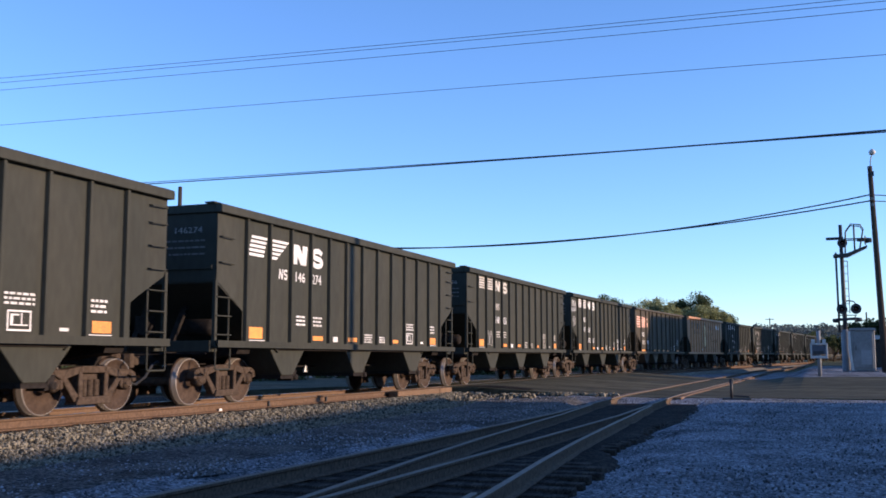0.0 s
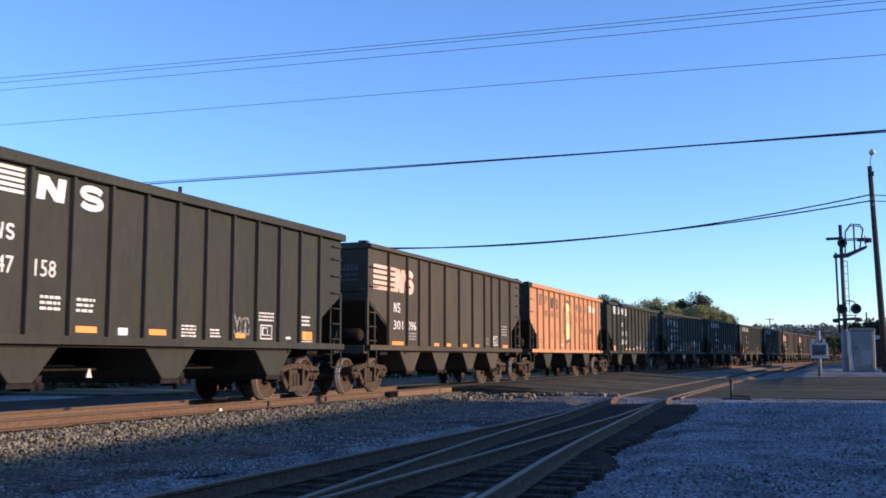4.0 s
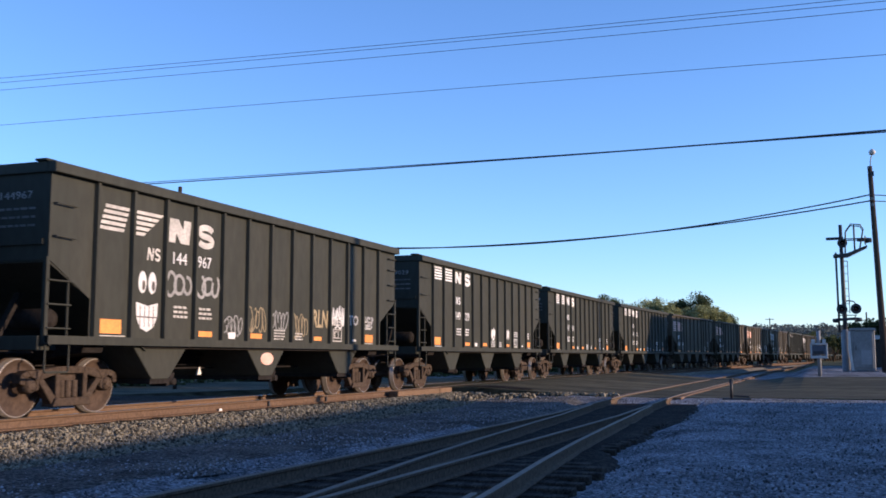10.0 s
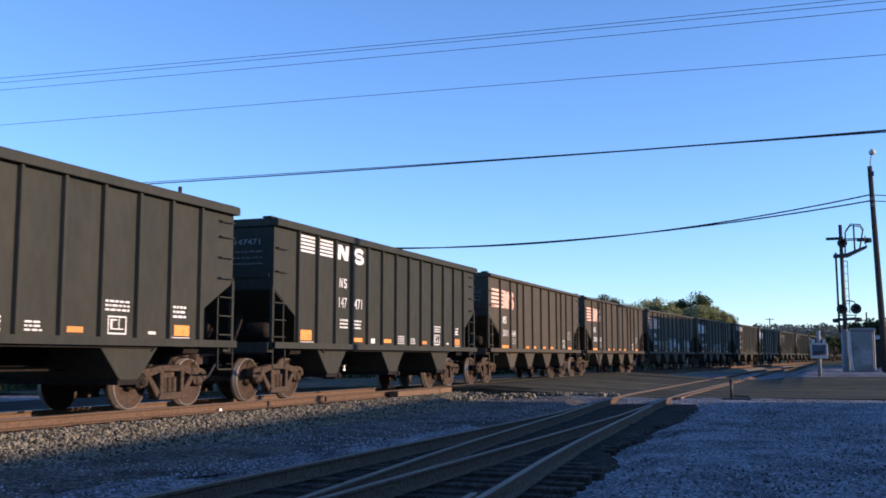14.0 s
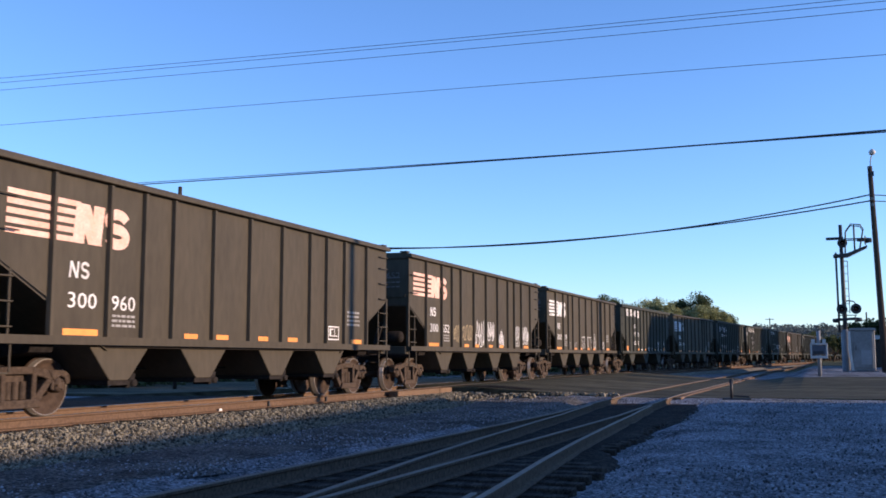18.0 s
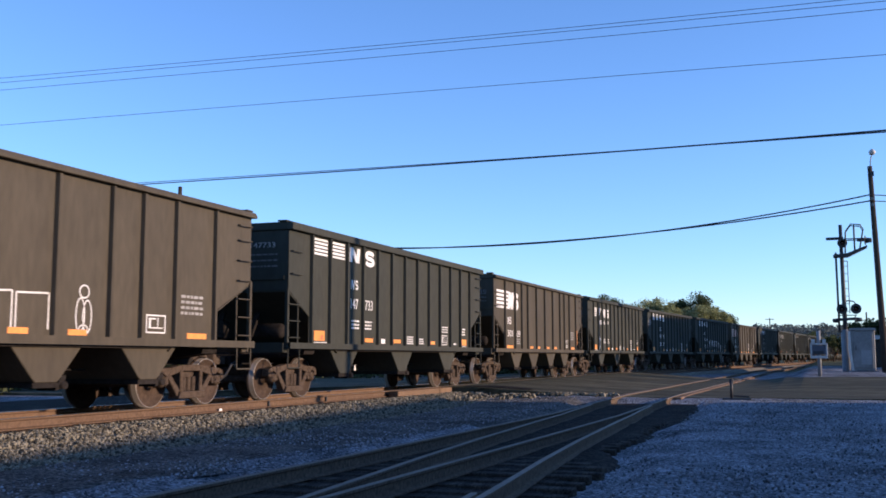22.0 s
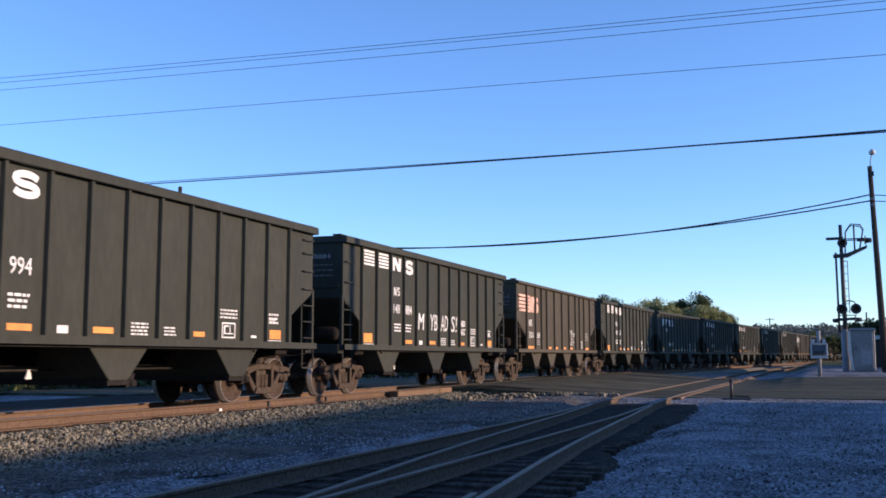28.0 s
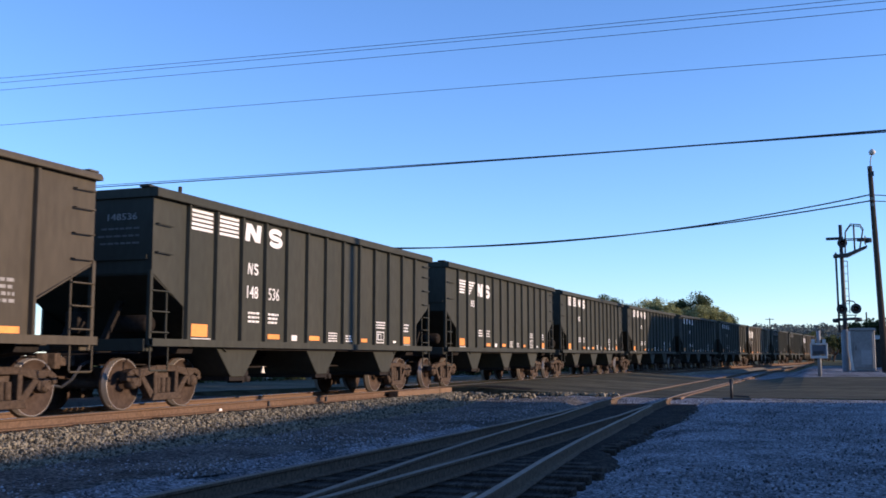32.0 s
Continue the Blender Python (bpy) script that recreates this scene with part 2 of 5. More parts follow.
def lathe(bm, profile, segments=28, axis="y", centre=(0, 0, 0), marks=()):
    """Turns (offset along the axis, radius) points about the axis. marks: indices of rings of the second material."""
    rings = []
    cx, cy, cz = centre
    for w, r in profile:
        ring = []
        for j in range(segments):
            a = math.tau * j / segments
            c, s = r * math.cos(a), r * math.sin(a)
            ring.append(bm.verts.new({"y": (cx + c, cy + w, cz + s), "x": (cx + w, cy + c, cz + s), "z": (cx + c, cy + s, cz + w)}[axis]))
        rings.append(ring)
    for i, (r0, r1) in enumerate(zip(rings, rings[1:])):
        for j in range(segments):
            f = bm.faces.new((r0[j], r0[(j + 1) % segments], r1[(j + 1) % segments], r1[j]))
            f.smooth, f.material_index = True, int(i in marks)
    for ring in (rings[0], rings[-1]):
        try:
            bm.faces.new(ring)
        except ValueError:
            pass
    return bm


def mesh_of(name, bm, mats, bevel=0.0):
    bmesh.ops.recalc_face_normals(bm, faces=bm.faces)
    if bevel:
        sharp = [e for e in bm.edges if len(e.link_faces) == 2 and e.calc_face_angle() > 0.6]
        bmesh.ops.bevel(bm, geom=sharp, offset=bevel, segments=1, affect="EDGES", clamp_overlap=True)
    me = bpy.data.meshes.new(name)
    bm.to_mesh(me)
    bm.free()
    for m in mats if isinstance(mats, (list, tuple)) else (mats,):
        me.materials.append(m)
    return me


def part(name, bm, mats, parent, label="", at=None, bevel=0.0):
    ob = new(name, mesh_of(name, bm, mats, bevel))
    ob.parent = parent
    if at is not None:
        ob.matrix_local = at
    return tagged(ob, label)


def share(name, ob, parent, at, label=""):
    """One more part on the mesh of ob."""
    twin = new(name, ob.data)
    twin.parent = parent
    twin.matrix_local = at
    return tagged(twin, label)


def thing(name, bm, mats, label, category, group="", kind="", at=None, bevel=0.0):
    ob = new(name, mesh_of(name, bm, mats, bevel))
    if at is not None:
        ob.matrix_world = at
    return tagged(ob, label, category, group, kind)


def bare(name, label, category, group="", kind="", at=None):
    ob = new(name)
    if at is not None:
        ob.matrix_world = at
    return tagged(ob, label, category, group, kind)


def lattice(name, verts, faces, mats):
    me = bpy.data.meshes.new(name)
    me.from_pydata(verts, [], faces)
    for m in mats if isinstance(mats, (list, tuple)) else (mats,):
        me.materials.append(m)
    return me


def smooth(x, a, b):
    t = min(1, max(0, (x - a) / (b - a)))
    return t * t * (3 - 2 * t)


def between(x, xs, ys):
    return float(np.interp(x, xs, ys))


# ------------------------------------------------------------------ the plan: two lines of rails and a road
MAIN_Y = 12.40              # middle of the main line on its straight stretch
CURVE_AT, CURVE_TO, CURVE_R = 44.0, 75.0, 330.0


def main_line(s):
    """Place and heading of the main line s metres along it."""
    if s <= CURVE_AT:
        x, y, h = s, MAIN_Y, 0.0
    else:
        a = (min(s, CURVE_TO) - CURVE_AT) / CURVE_R
        x, y, h = CURVE_AT + CURVE_R * math.sin(a), MAIN_Y - CURVE_R * (1 - math.cos(a)), -a
        if s > CURVE_TO:
            x, y = x + (s - CURVE_TO) * math.cos(a), y - (s - CURVE_TO) * math.sin(a)
    return Vector((x, y, 0.0022 * min(130.0, max(0.0, x - 28)))), h


def siding_z(x):
    return between(x, (-20, 12, 22, 26, 31, 64, 120, 400), (-0.30, -0.30, -0.30, -0.26, -0.19, -0.18, -0.05, 0.3))


def siding_y(x):
    return between(x, (-30, 8, 12, 16, 20, 25, 31, 64, 90, 300), (4.9, 4.93, 4.91, 4.90, 4.90, 4.92, 4.92, 4.82, 4.7, -9.0))


def branch_y(x):
    return between(x, (-30, 4, 8, 10, 12, 15, 20, 24, 28), (0.2, 3.19, 3.58, 3.77, 3.97, 4.22, 4.55, 4.77, 4.92))


def ground_z(x, y):
    base = siding_z(x) - 0.17
    base += 0.56 * smooth(x, 33, 54) * smooth(-y, -2.6, -0.6)
    base += 0.11 * smooth(x, 26.5, 31) * (1 - smooth(x, 60, 66))
    if x < 30 and -1.75 < y - branch_y(x) and y < siding_y(x) + 1.9:
        base -= 0.09
    if y > 15:
        base -= 0.25 * smooth(y, 15, 18)
    far = math.hypot(x - 20, y)
    return base * (1 - smooth(far, 150, 400)) + 0.05 * smooth(far, 150, 400)


# ------------------------------------------------------------------ ground, ballast, road
def make_ground():
    xs = [-2500, -900, -300, -100, -40] + list(np.arange(-10, 4, 2)) + list(np.arange(4, 62, 0.5)) + list(np.arange(62, 160, 4)) + [200, 300, 500, 900, 1600, 3000]
    ys = [-2500, -900, -300, -100, -40, -20] + list(np.arange(-10, 20, 0.4)) + list(np.arange(20, 60, 4)) + [80, 120, 200, 400, 900, 1600, 3000]
    verts, faces = [], []
    for x in xs:
        for y in ys:
            near = abs(x) < 70 and abs(y) < 30
            bumps = 0.03 * noise.noise((x * 0.35, y * 0.35, 0)) + 0.018 * noise.noise((x * 1.3, y * 1.3, 3)) if near else 0
            dip = -0.10 if 31.2 < x < 60 else 0
            verts.append((x, y, ground_z(x, y) + bumps + dip))
    w = len(ys)
    for i in range(len(xs) - 1):
        for j in range(w - 1):
            a = i * w + j
            faces.append((a, a + w, a + w + 1, a + 1))
    me = lattice("ground", verts, faces, M["gravel"])
    for p in me.polygons:
        p.use_smooth = True
    tagged(new("ground", me), "grey crushed gravel lot with dark stains beside the tracks", "ground", kind="structure")


def sweep(name, outline, line, mats, closed=True, mark=None):
    """An outline of (side, height) points carried along a list of (place, heading)."""
    verts, faces, n = [], [], len(outline)
    for p, h in line:
        for s, z in outline:
            verts.append((p.x - s * math.sin(h), p.y + s * math.cos(h), p.z + z))
    me_faces, idx = [], []
    for i in range(len(line) - 1):
        for j in range(n if closed else n - 1):
            a, b = i * n + j, i * n + (j + 1) % n
            me_faces.append((a, b, b + n, a + n))
            idx.append(1 if mark and j in mark else 0)
    me = lattice(name, verts, me_faces, mats)
    for f, m in zip(me.polygons, idx):
        f.material_index = m
    return me


RAIL = [(-0.07, -0.18), (0.07, -0.18), (0.07, -0.165), (0.012, -0.145), (0.009, -0.05), (0.036, -0.035), (0.036, -0.008), (0.026, 0.0),
        (-0.026, 0.0), (-0.036, -0.008), (-0.036, -0.035), (-0.009, -0.05), (-0.012, -0.145), (-0.07, -0.165)]


def shifted(line, side):
    return [(Vector((p.x - side * math.sin(h), p.y + side * math.cos(h), p.z)), h) for p, h in line]


def line_of(fy, fz, xs):
    out = []
    for x in xs:
        h = math.atan2(fy(x + 0.5) - fy(x - 0.5), 1.0)
        out.append((Vector((x, fy(x), fz(x))), h))
    return out


MAIN = [main_line(s) for s in list(np.arange(-60, 44, 4)) + list(np.arange(44, 78, 2)) + list(np.arange(78, 120, 6)) + list(np.arange(120, 720, 20))]
make_ground()
me = sweep("ballast", [(-2.95, -0.62), (-2.55, -0.52), (-1.75, -0.215), (-1.35, -0.19), (1.35, -0.19), (1.75, -0.215), (2.95, -0.62)],
           [(p, h) for p, h in MAIN], [M["ballast"], M["rustbed"]], closed=False, mark=(2, 3, 4))
tagged(new("ballast", me), "sloped bed of pale crushed stone under the main line", "ballast", kind="structure")


def make_track(name, line, label, mats):
    track = bare(name, label, "railway track", kind="structure")
    for side in (-0.7525, 0.7525):
        ob = new("rail", sweep("rail", RAIL, shifted(line, side), mats, mark=(6, 7, 8)))
        ob.parent = track
        for p in ob.data.polygons:
            p.use_smooth = False
    return track


def add_ties(track, fn, s0, s1, step, length, rng):
    bm = bmesh.new()
    box(bm, -0.11, 0.11, -length / 2, length / 2, -0.36, -0.176)
    me = mesh_of("tie", bm, M["tie"], 0.012)
    s = s0
    while s < s1:
        p, h = fn(s)
        ob = new("tie", me)
        ob.parent = track
        ob.matrix_local = pose(p.x, p.y + rng.uniform(-0.04, 0.04), p.z + rng.uniform(-0.012, 0.006), 0, 0, math.degrees(h) + rng.uniform(-1.2, 1.2))
        s += step * rng.uniform(0.94, 1.06)


rng = random.Random(4)
main_track = make_track("main_track", MAIN, "rust-brown main line rails on wooden ties", [M["rail"], M["railtop"]])
add_ties(main_track, main_line, 4, 31, 0.52, 2.6, rng)
SIDING_X = list(np.arange(-20, 60, 2.0)) + list(np.arange(60, 150, 6))
siding = make_track("siding_track", line_of(siding_y, siding_z, SIDING_X), "dark steel siding rails with worn heads", [M["darkrail"], M["siding_head"]])
# the branch leaves the siding at a turnout: its rails end as points against the siding's rails
BRANCH_X = list(np.arange(-6, 26.1, 1.0))
branch = make_track("branch_track", line_of(branch_y, lambda x: siding_z(x) - 0.002, BRANCH_X), "dark steel turnout rails curving off the siding", [M["darkrail"], M["siding_head"]])


def turnout_tie(x):
    return Vector((x, (siding_y(x) + branch_y(x)) / 2, siding_z(x))), 0.03


add_ties(siding, turnout_tie, -4.0, 13.2, 0.53, 3.7, rng)
add_ties(siding, turnout_tie, 13.5, 26.0, 0.53, 3.1, rng)
add_ties(siding, lambda x: (Vector((x, siding_y(x), siding_z(x))), 0.0), 26.2, 30.8, 0.53, 2.7, rng)


def road_z(x, y):
    m, s = main_line(x)[0].z - 0.012, siding_z(x) - 0.045
    left = ground_z(x, 24) + 0.10
    return between(y, (-60, -3, 1.0, 2.9, 6.2, 10.4, 14.4, 24, 90), (ground_z(x, -8) + 0.03, ground_z(x, -3) + 0.03, max(s, ground_z(x, 1)) + 0.02, s, s, m, m, left, left))


def make_road():
    ys = [-60, -30, -15] + list(np.arange(-8, 26, 0.8)) + [40, 90]
    n, w = 22, len(ys)
    verts, faces = [], []
    for i in range(n):
        for y in ys:
            x0, x1 = 31.0 + 0.25 * noise.noise((0, y * 0.7, 5)), between(y, (-60, 1.0, 4.5, 90), (46, 46, 61, 62)) + 0.3 * noise.noise((9, y * 0.6, 5))
            x = x0 + (x1 - x0) * i / (n - 1)
            verts.append((x, y, road_z(x, y) + 0.012 * noise.noise((x * 0.4, y * 0.4, 1))))
    top = len(verts)
    verts += [(x, y, z - 0.3) for x, y, z in verts]
    for i in range(n - 1):
        for j in range(w - 1):
            a = i * w + j
            faces += [(a, a + w, a + w + 1, a + 1)]
    for j in range(w - 1):
        faces.append((j, j + 1, top + j + 1, top + j))
        a = (n - 1) * w + j
        faces.append((a + 1, a, top + a, top + a + 1))
    me = lattice("road", verts, faces, M["asphalt"])
    tagged(new("road", me), "worn grey asphalt road crossing the tracks", "road", kind="structure")


for x in (20.1, 22.9):
    bm = bmesh.new()
    box(bm, x - 0.03, x + 0.03, MAIN_Y - 0.7525 - 0.05, MAIN_Y - 0.7525 - 0.012, -0.15, -0.03)
    part("joint_bolt", bm, M["dark"], main_track)
bm = bmesh.new()
box(bm, 18.05, 18.15, MAIN_Y - 0.7525 - 0.0755, MAIN_Y - 0.7525 - 0.06, -0.16, -0.11)
part("paint_mark", bm, M["white"], main_track, "white paint mark")
guard = new("guard_rail", sweep("guard_rail", RAIL, shifted(line_of(branch_y, lambda x: siding_z(x) - 0.004, [5.0, 6.0, 7.0, 8.0, 8.9]), -0.635), [M["darkrail"], M["siding_head"]], mark=(6, 7, 8)))
guard.parent = branch
make_road()


def make_bed():
    """Dark oily cinders under the siding and its turnout."""
    verts, faces, w = [], [], 14
    xs = list(np.arange(-30, 30.9, 0.5))
    for x in xs:
        lo, hi = min(branch_y(x), siding_y(x)) - 1.38 - 0.5 * smooth(x, 19, 24) + 0.35 * noise.noise((x * 0.4, 0, 6)), siding_y(x) + 1.45
        for j in range(w):
            y = lo + (hi - lo) * j / (w - 1)
            rag = 0.35 * noise.noise((x * 0.9, j, 2)) if j in (0, w - 1) else 0
            z = siding_z(x) - 0.210 + 0.042 * smooth(x, 10, 16) + 0.022 * noise.noise((x * 1.7, y * 1.7, 8)) - (0.12 if j in (0, w - 1) else 0)
            verts.append((x, y + rag, z))
    for i in range(len(xs) - 1):
        for j in range(w - 1):
            a = i * w + j
            faces.append((a, a + w, a + w + 1, a + 1))
    tagged(new("track_bed", lattice("track_bed", verts, faces, M["cinders"])), "dark oily cinder bed under the siding rails", "ballast", kind="structure")


make_bed()


def make_dirt():
    """Greyer trodden dirt between the siding and the main line."""
    verts, faces, w = [], [], 10
    xs = list(np.arange(-4, 30.8, 0.4))
    for x in xs:
        lo, hi = siding_y(x) + 1.35, MAIN_Y - 2.7
        lo += 0.9 * (1 - smooth(x, 14, 22)) + 0.3 * noise.noise((x * 0.6, 1, 3))
        for j in range(w):
            y = lo + (hi - lo) * j / (w - 1)
            edge = j in (0, w - 1)
            bumps = 0.03 * noise.noise((x * 0.35, y * 0.35, 0)) + 0.018 * noise.noise((x * 1.3, y * 1.3, 3))
            verts.append((x, y, ground_z(x, y) + bumps + (-0.02 if edge else 0.015)))
    for i in range(len(xs) - 1):
        for j in range(w - 1):
            a = i * w + j
            faces.append((a, a + w, a + w + 1, a + 1))
    tagged(new("dirt_strip", lattice("dirt_strip", verts, faces, M["dirt"])), "grey-brown stony dirt between the two lines", "ground", kind="structure")


make_dirt()


def make_gap_shade():
    """A flat black patch that paints a gap's shade at the road's ragged edge."""
    verts, faces, w = [], [], 5
    ys = list(np.arange(8.7, 11.0, 0.2))
    for i, y in enumerate(ys):
        wide = 1.5 * math.sin(math.pi * (i + 0.5) / len(ys)) ** 0.5
        for j in range(w):
            x = 31.25 + 0.15 * noise.noise((y * 1.4, 0, 7)) + wide * j / (w - 1)
            verts.append((x, y, road_z(x, y) + (0.02 if 0 < j < w - 1 else 0.014)))
    for i in range(len(ys) - 1):
        for j in range(w - 1):
            a = i * w + j
            faces.append((a, a + w, a + w + 1, a + 1))
    tagged(new("mud_patch", lattice("mud_patch", verts, faces, M["shade_black"])), "flat black patch painted as a gap's shade at the ragged road edge", "ground", kind="structure")


make_gap_shade()
# strip coloured near-black to paint in the darkness seen beneath the cars
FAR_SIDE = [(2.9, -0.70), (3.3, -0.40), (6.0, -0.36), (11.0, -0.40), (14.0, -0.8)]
me = sweep("far_cinder_strip", FAR_SIDE, [main_line(v) for v in list(np.arange(-60, 30.5, 2))], M["shade_black"], closed=False)
tagged(new("far_cinder_strip", me), "cinder ground beyond the main line, blackened for the dark under the train", "ground", kind="structure")
me = sweep("far_cinder_strip", FAR_SIDE, [main_line(v) for v in list(np.arange(63, 120, 6)) + list(np.arange(120, 500, 20))], M["shade_black"], closed=False)
tagged(new("far_cinder_strip", me), "cinder ground beyond the main line, blackened for the dark under the train", "ground", kind="structure")


def crossing_timber(x0, x1, y, w, z, label="pale weathered crossing timber beside the rail"):
    bm = bmesh.new()
    box(bm, x0, x1, y - w / 2, y + w / 2, z - 0.22, z)
    thing("crossing_timber", bm, M["timber"], label, "timber", "timbers of the road crossing", bevel=0.02)


for x0, x1 in ((30.3, 31.5), (31.55, 36.3), (36.36, 41.2), (41.25, 46.0), (46.1, 50.9), (50.95, 55.7), (55.8, 60.3), (60.35, 62.4)):
    for side in (-0.7525, 0.7525):
        o = math.copysign(0.17, side)
        crossing_timber(x0, x1, siding_y((x0 + x1) / 2) + side + o, 0.2, siding_z(x0) - 0.016)
for x0, x1, o in ((26.6, 29.9, -1.02), (29.95, 31.4, -1.02)):
    crossing_timber(x0, x1, MAIN_Y + o, 0.3, -0.015)
for x0, x1, o in ((44.5, 48.5, -1.05), (48.6, 51.0, -1.05)):
    crossing_timber(x0, x1, MAIN_Y + o - 0.03, 0.3, 0.03)

# ------------------------------------------------------------------ unseen blocks behind the camera, added to throw the long shade
# a plain block out of view, there only to cast shade
def shed(x0, x1, y0, y1, h, turn, label):
    b = bare("warehouse", label, "building", at=pose(x0, y0, -0.6, 0, 0, turn))
    bm = bmesh.new()
    w, d = x1 - x0, y1 - y0
    box(bm, 0, w, -d, 0, 0, h)
    part("wall", bm, M["brick"], b)
    bm = bmesh.new()
    box(bm, -0.2, w + 0.2, -d - 0.2, 0.2, h, h + 0.15)
    part("roof", bm, M["silver"], b)


shed(-60, 32.1, -20.1, -8, 5.36, 4.2, "unseen long low brick block added to shade the foreground")
pole = bare("shade_pole", "plain dark wooden utility pole beside the long shade block", "pole", at=pose(25.95, -10.0, -0.6))
bm = bmesh.new()
tube(bm, [(0, 0, -0.5), (0, 0, 10.6)], 0.17, 12, taper=0.13)
part("trunk", bm, M["pole"], pole)
# added out of view to shade a stretch of the far train
shed(68.8, 85.0, -14, -2, 9.2, 0.0, "unseen brick block added to shade the far cars")
shed(85.3, 101.2, -14, -2, 11.0, 0.0, "unseen tall brick block added to shade the far cars")
low = bare("shed", "low dark shed with a pale roof edge beyond the road", "building", at=pose(79.0, -3.55, -0.1))
bm = bmesh.new()
box(bm, 0, 9, -10, 0, 0, 2.35)
part("wall", bm, M["pole"], low)
bm = bmesh.new()
box(bm, -0.25, 9.25, -10.3, 0.25, 2.352, 2.62)
part("roof", bm, M["signwhite"], low, "pale sheet-metal roof edge")
# one more unseen block, shading a short stretch further off
shed(115.6, 127.0, -16, -4, 10.5, 0.0, "unseen narrow brick block added to shade the most distant cars")

# ------------------------------------------------------------------ hopper cars
# In a car's space x runs from its front end to its rear, y < 0 is the side that faces the road user, z = 0 is the rail top.
PANEL = 1.58


def wheelset_mesh():
    bm = bmesh.new()
    for s in (-1, 1):
        prof = [(0.62, 0.10), (0.66, 0.13), (0.69, 0.16), (0.715, 0.36), (0.69, 0.40), (0.685, 0.487), (0.715, 0.487), (0.725, 0.460),
                (0.825, 0.455), (0.83, 0.448), (0.83, 0.432), (0.822, 0.405), (0.775, 0.385), (0.765, 0.18), (0.80, 0.155), (0.80, 0.10)]
        lathe(bm, [(s * w, r) for w, r in prof], 36, "y", marks=(7, 8, 9))
    tube(bm, [(0, -1.02, 0), (0, 1.02, 0)], 0.085, 12)
    return mesh_of("wheelset", bm, [M["wheel"], M["tread"]])


def side_frame_mesh():
    """Cast side frame about the middle of its truck, z from the rail top."""
    bm = bmesh.new()
    arch = [(-1.12, 0.52), (-1.10, 0.66), (-0.98, 0.72), (-0.62, 0.735), (-0.30, 0.785), (0.30, 0.785), (0.62, 0.735), (0.98, 0.72), (1.10, 0.66), (1.12, 0.52),
            (1.02, 0.50), (1.00, 0.60), (0.90, 0.635), (0.78, 0.60), (0.74, 0.56), (0.58, 0.61), (0.30, 0.67), (-0.30, 0.67), (-0.58, 0.61), (-0.74, 0.56),
            (-0.78, 0.60), (-0.90, 0.635), (-1.00, 0.60), (-1.02, 0.50)]
    n = len(arch)
    # drawn as quads between the upper and the lower edge
    up, low = arch[:10], arch[10:][::-1]
    low = [low[0], low[1], low[2], low[4], low[6], low[7], low[9], low[11], low[12], low[13]]
    for (a, b), (c, d) in zip(zip(up, up[1:]), zip(low, low[1:])):
        prism(bm, [a, b, d, c], "y", -0.09, 0.09)
    for s in (-1, 1):
        prism(bm, [(s * 0.76, 0.60), (s * 0.66, 0.64), (s * 0.30, 0.27), (s * 0.40, 0.17)], "y", -0.08, 0.08)
        prism(bm, [(s * 0.37, 0.70), (s * 0.27, 0.70), (s * 0.26, 0.28), (s * 0.36, 0.28)], "y", -0.10, 0.10)
        prism(bm, [(s * 0.72, 0.62), (s * 0.78, 0.62), (s * 0.77, 0.40), (s * 0.70, 0.44)], "y", -0.08, 0.08)
    prism(bm, [(-0.44, 0.16), (0.44, 0.16), (0.38, 0.29), (-0.38, 0.29)], "y", -0.13, 0.13)
    return mesh_of("side_frame", bm, M["truck"], 0.012)


def spring_mesh():
    bm = bmesh.new()
    prof = []
    for i in range(9):
        z = 0.29 + 0.032 * i
        prof += [(z, 0.055), (z + 0.016, 0.070)]
    lathe(bm, prof, 10, "z")
    return mesh_of("spring", bm, M["truck"])


def bearing_mesh():
    bm = bmesh.new()
    lathe(bm, [(-0.10, 0.125), (0.02, 0.125), (0.05, 0.105), (0.07, 0.10), (0.075, 0.06), (0.09, 0.055)], 14, "y")
    for i in range(3):
        a = math.tau * i / 3
        lathe(bm, [(0.07, 0.018), (0.095, 0.018)], 6, "y", (0.07 * math.cos(a), 0, 0.07 * math.sin(a)))
    return mesh_of("bearing", bm, M["truck"])


WHEELSET, FRAME, SPRING, BEARING = wheelset_mesh(), side_frame_mesh(), spring_mesh(), bearing_mesh()
FLIP = pose(0, 0, 0, 0, 0, 180)


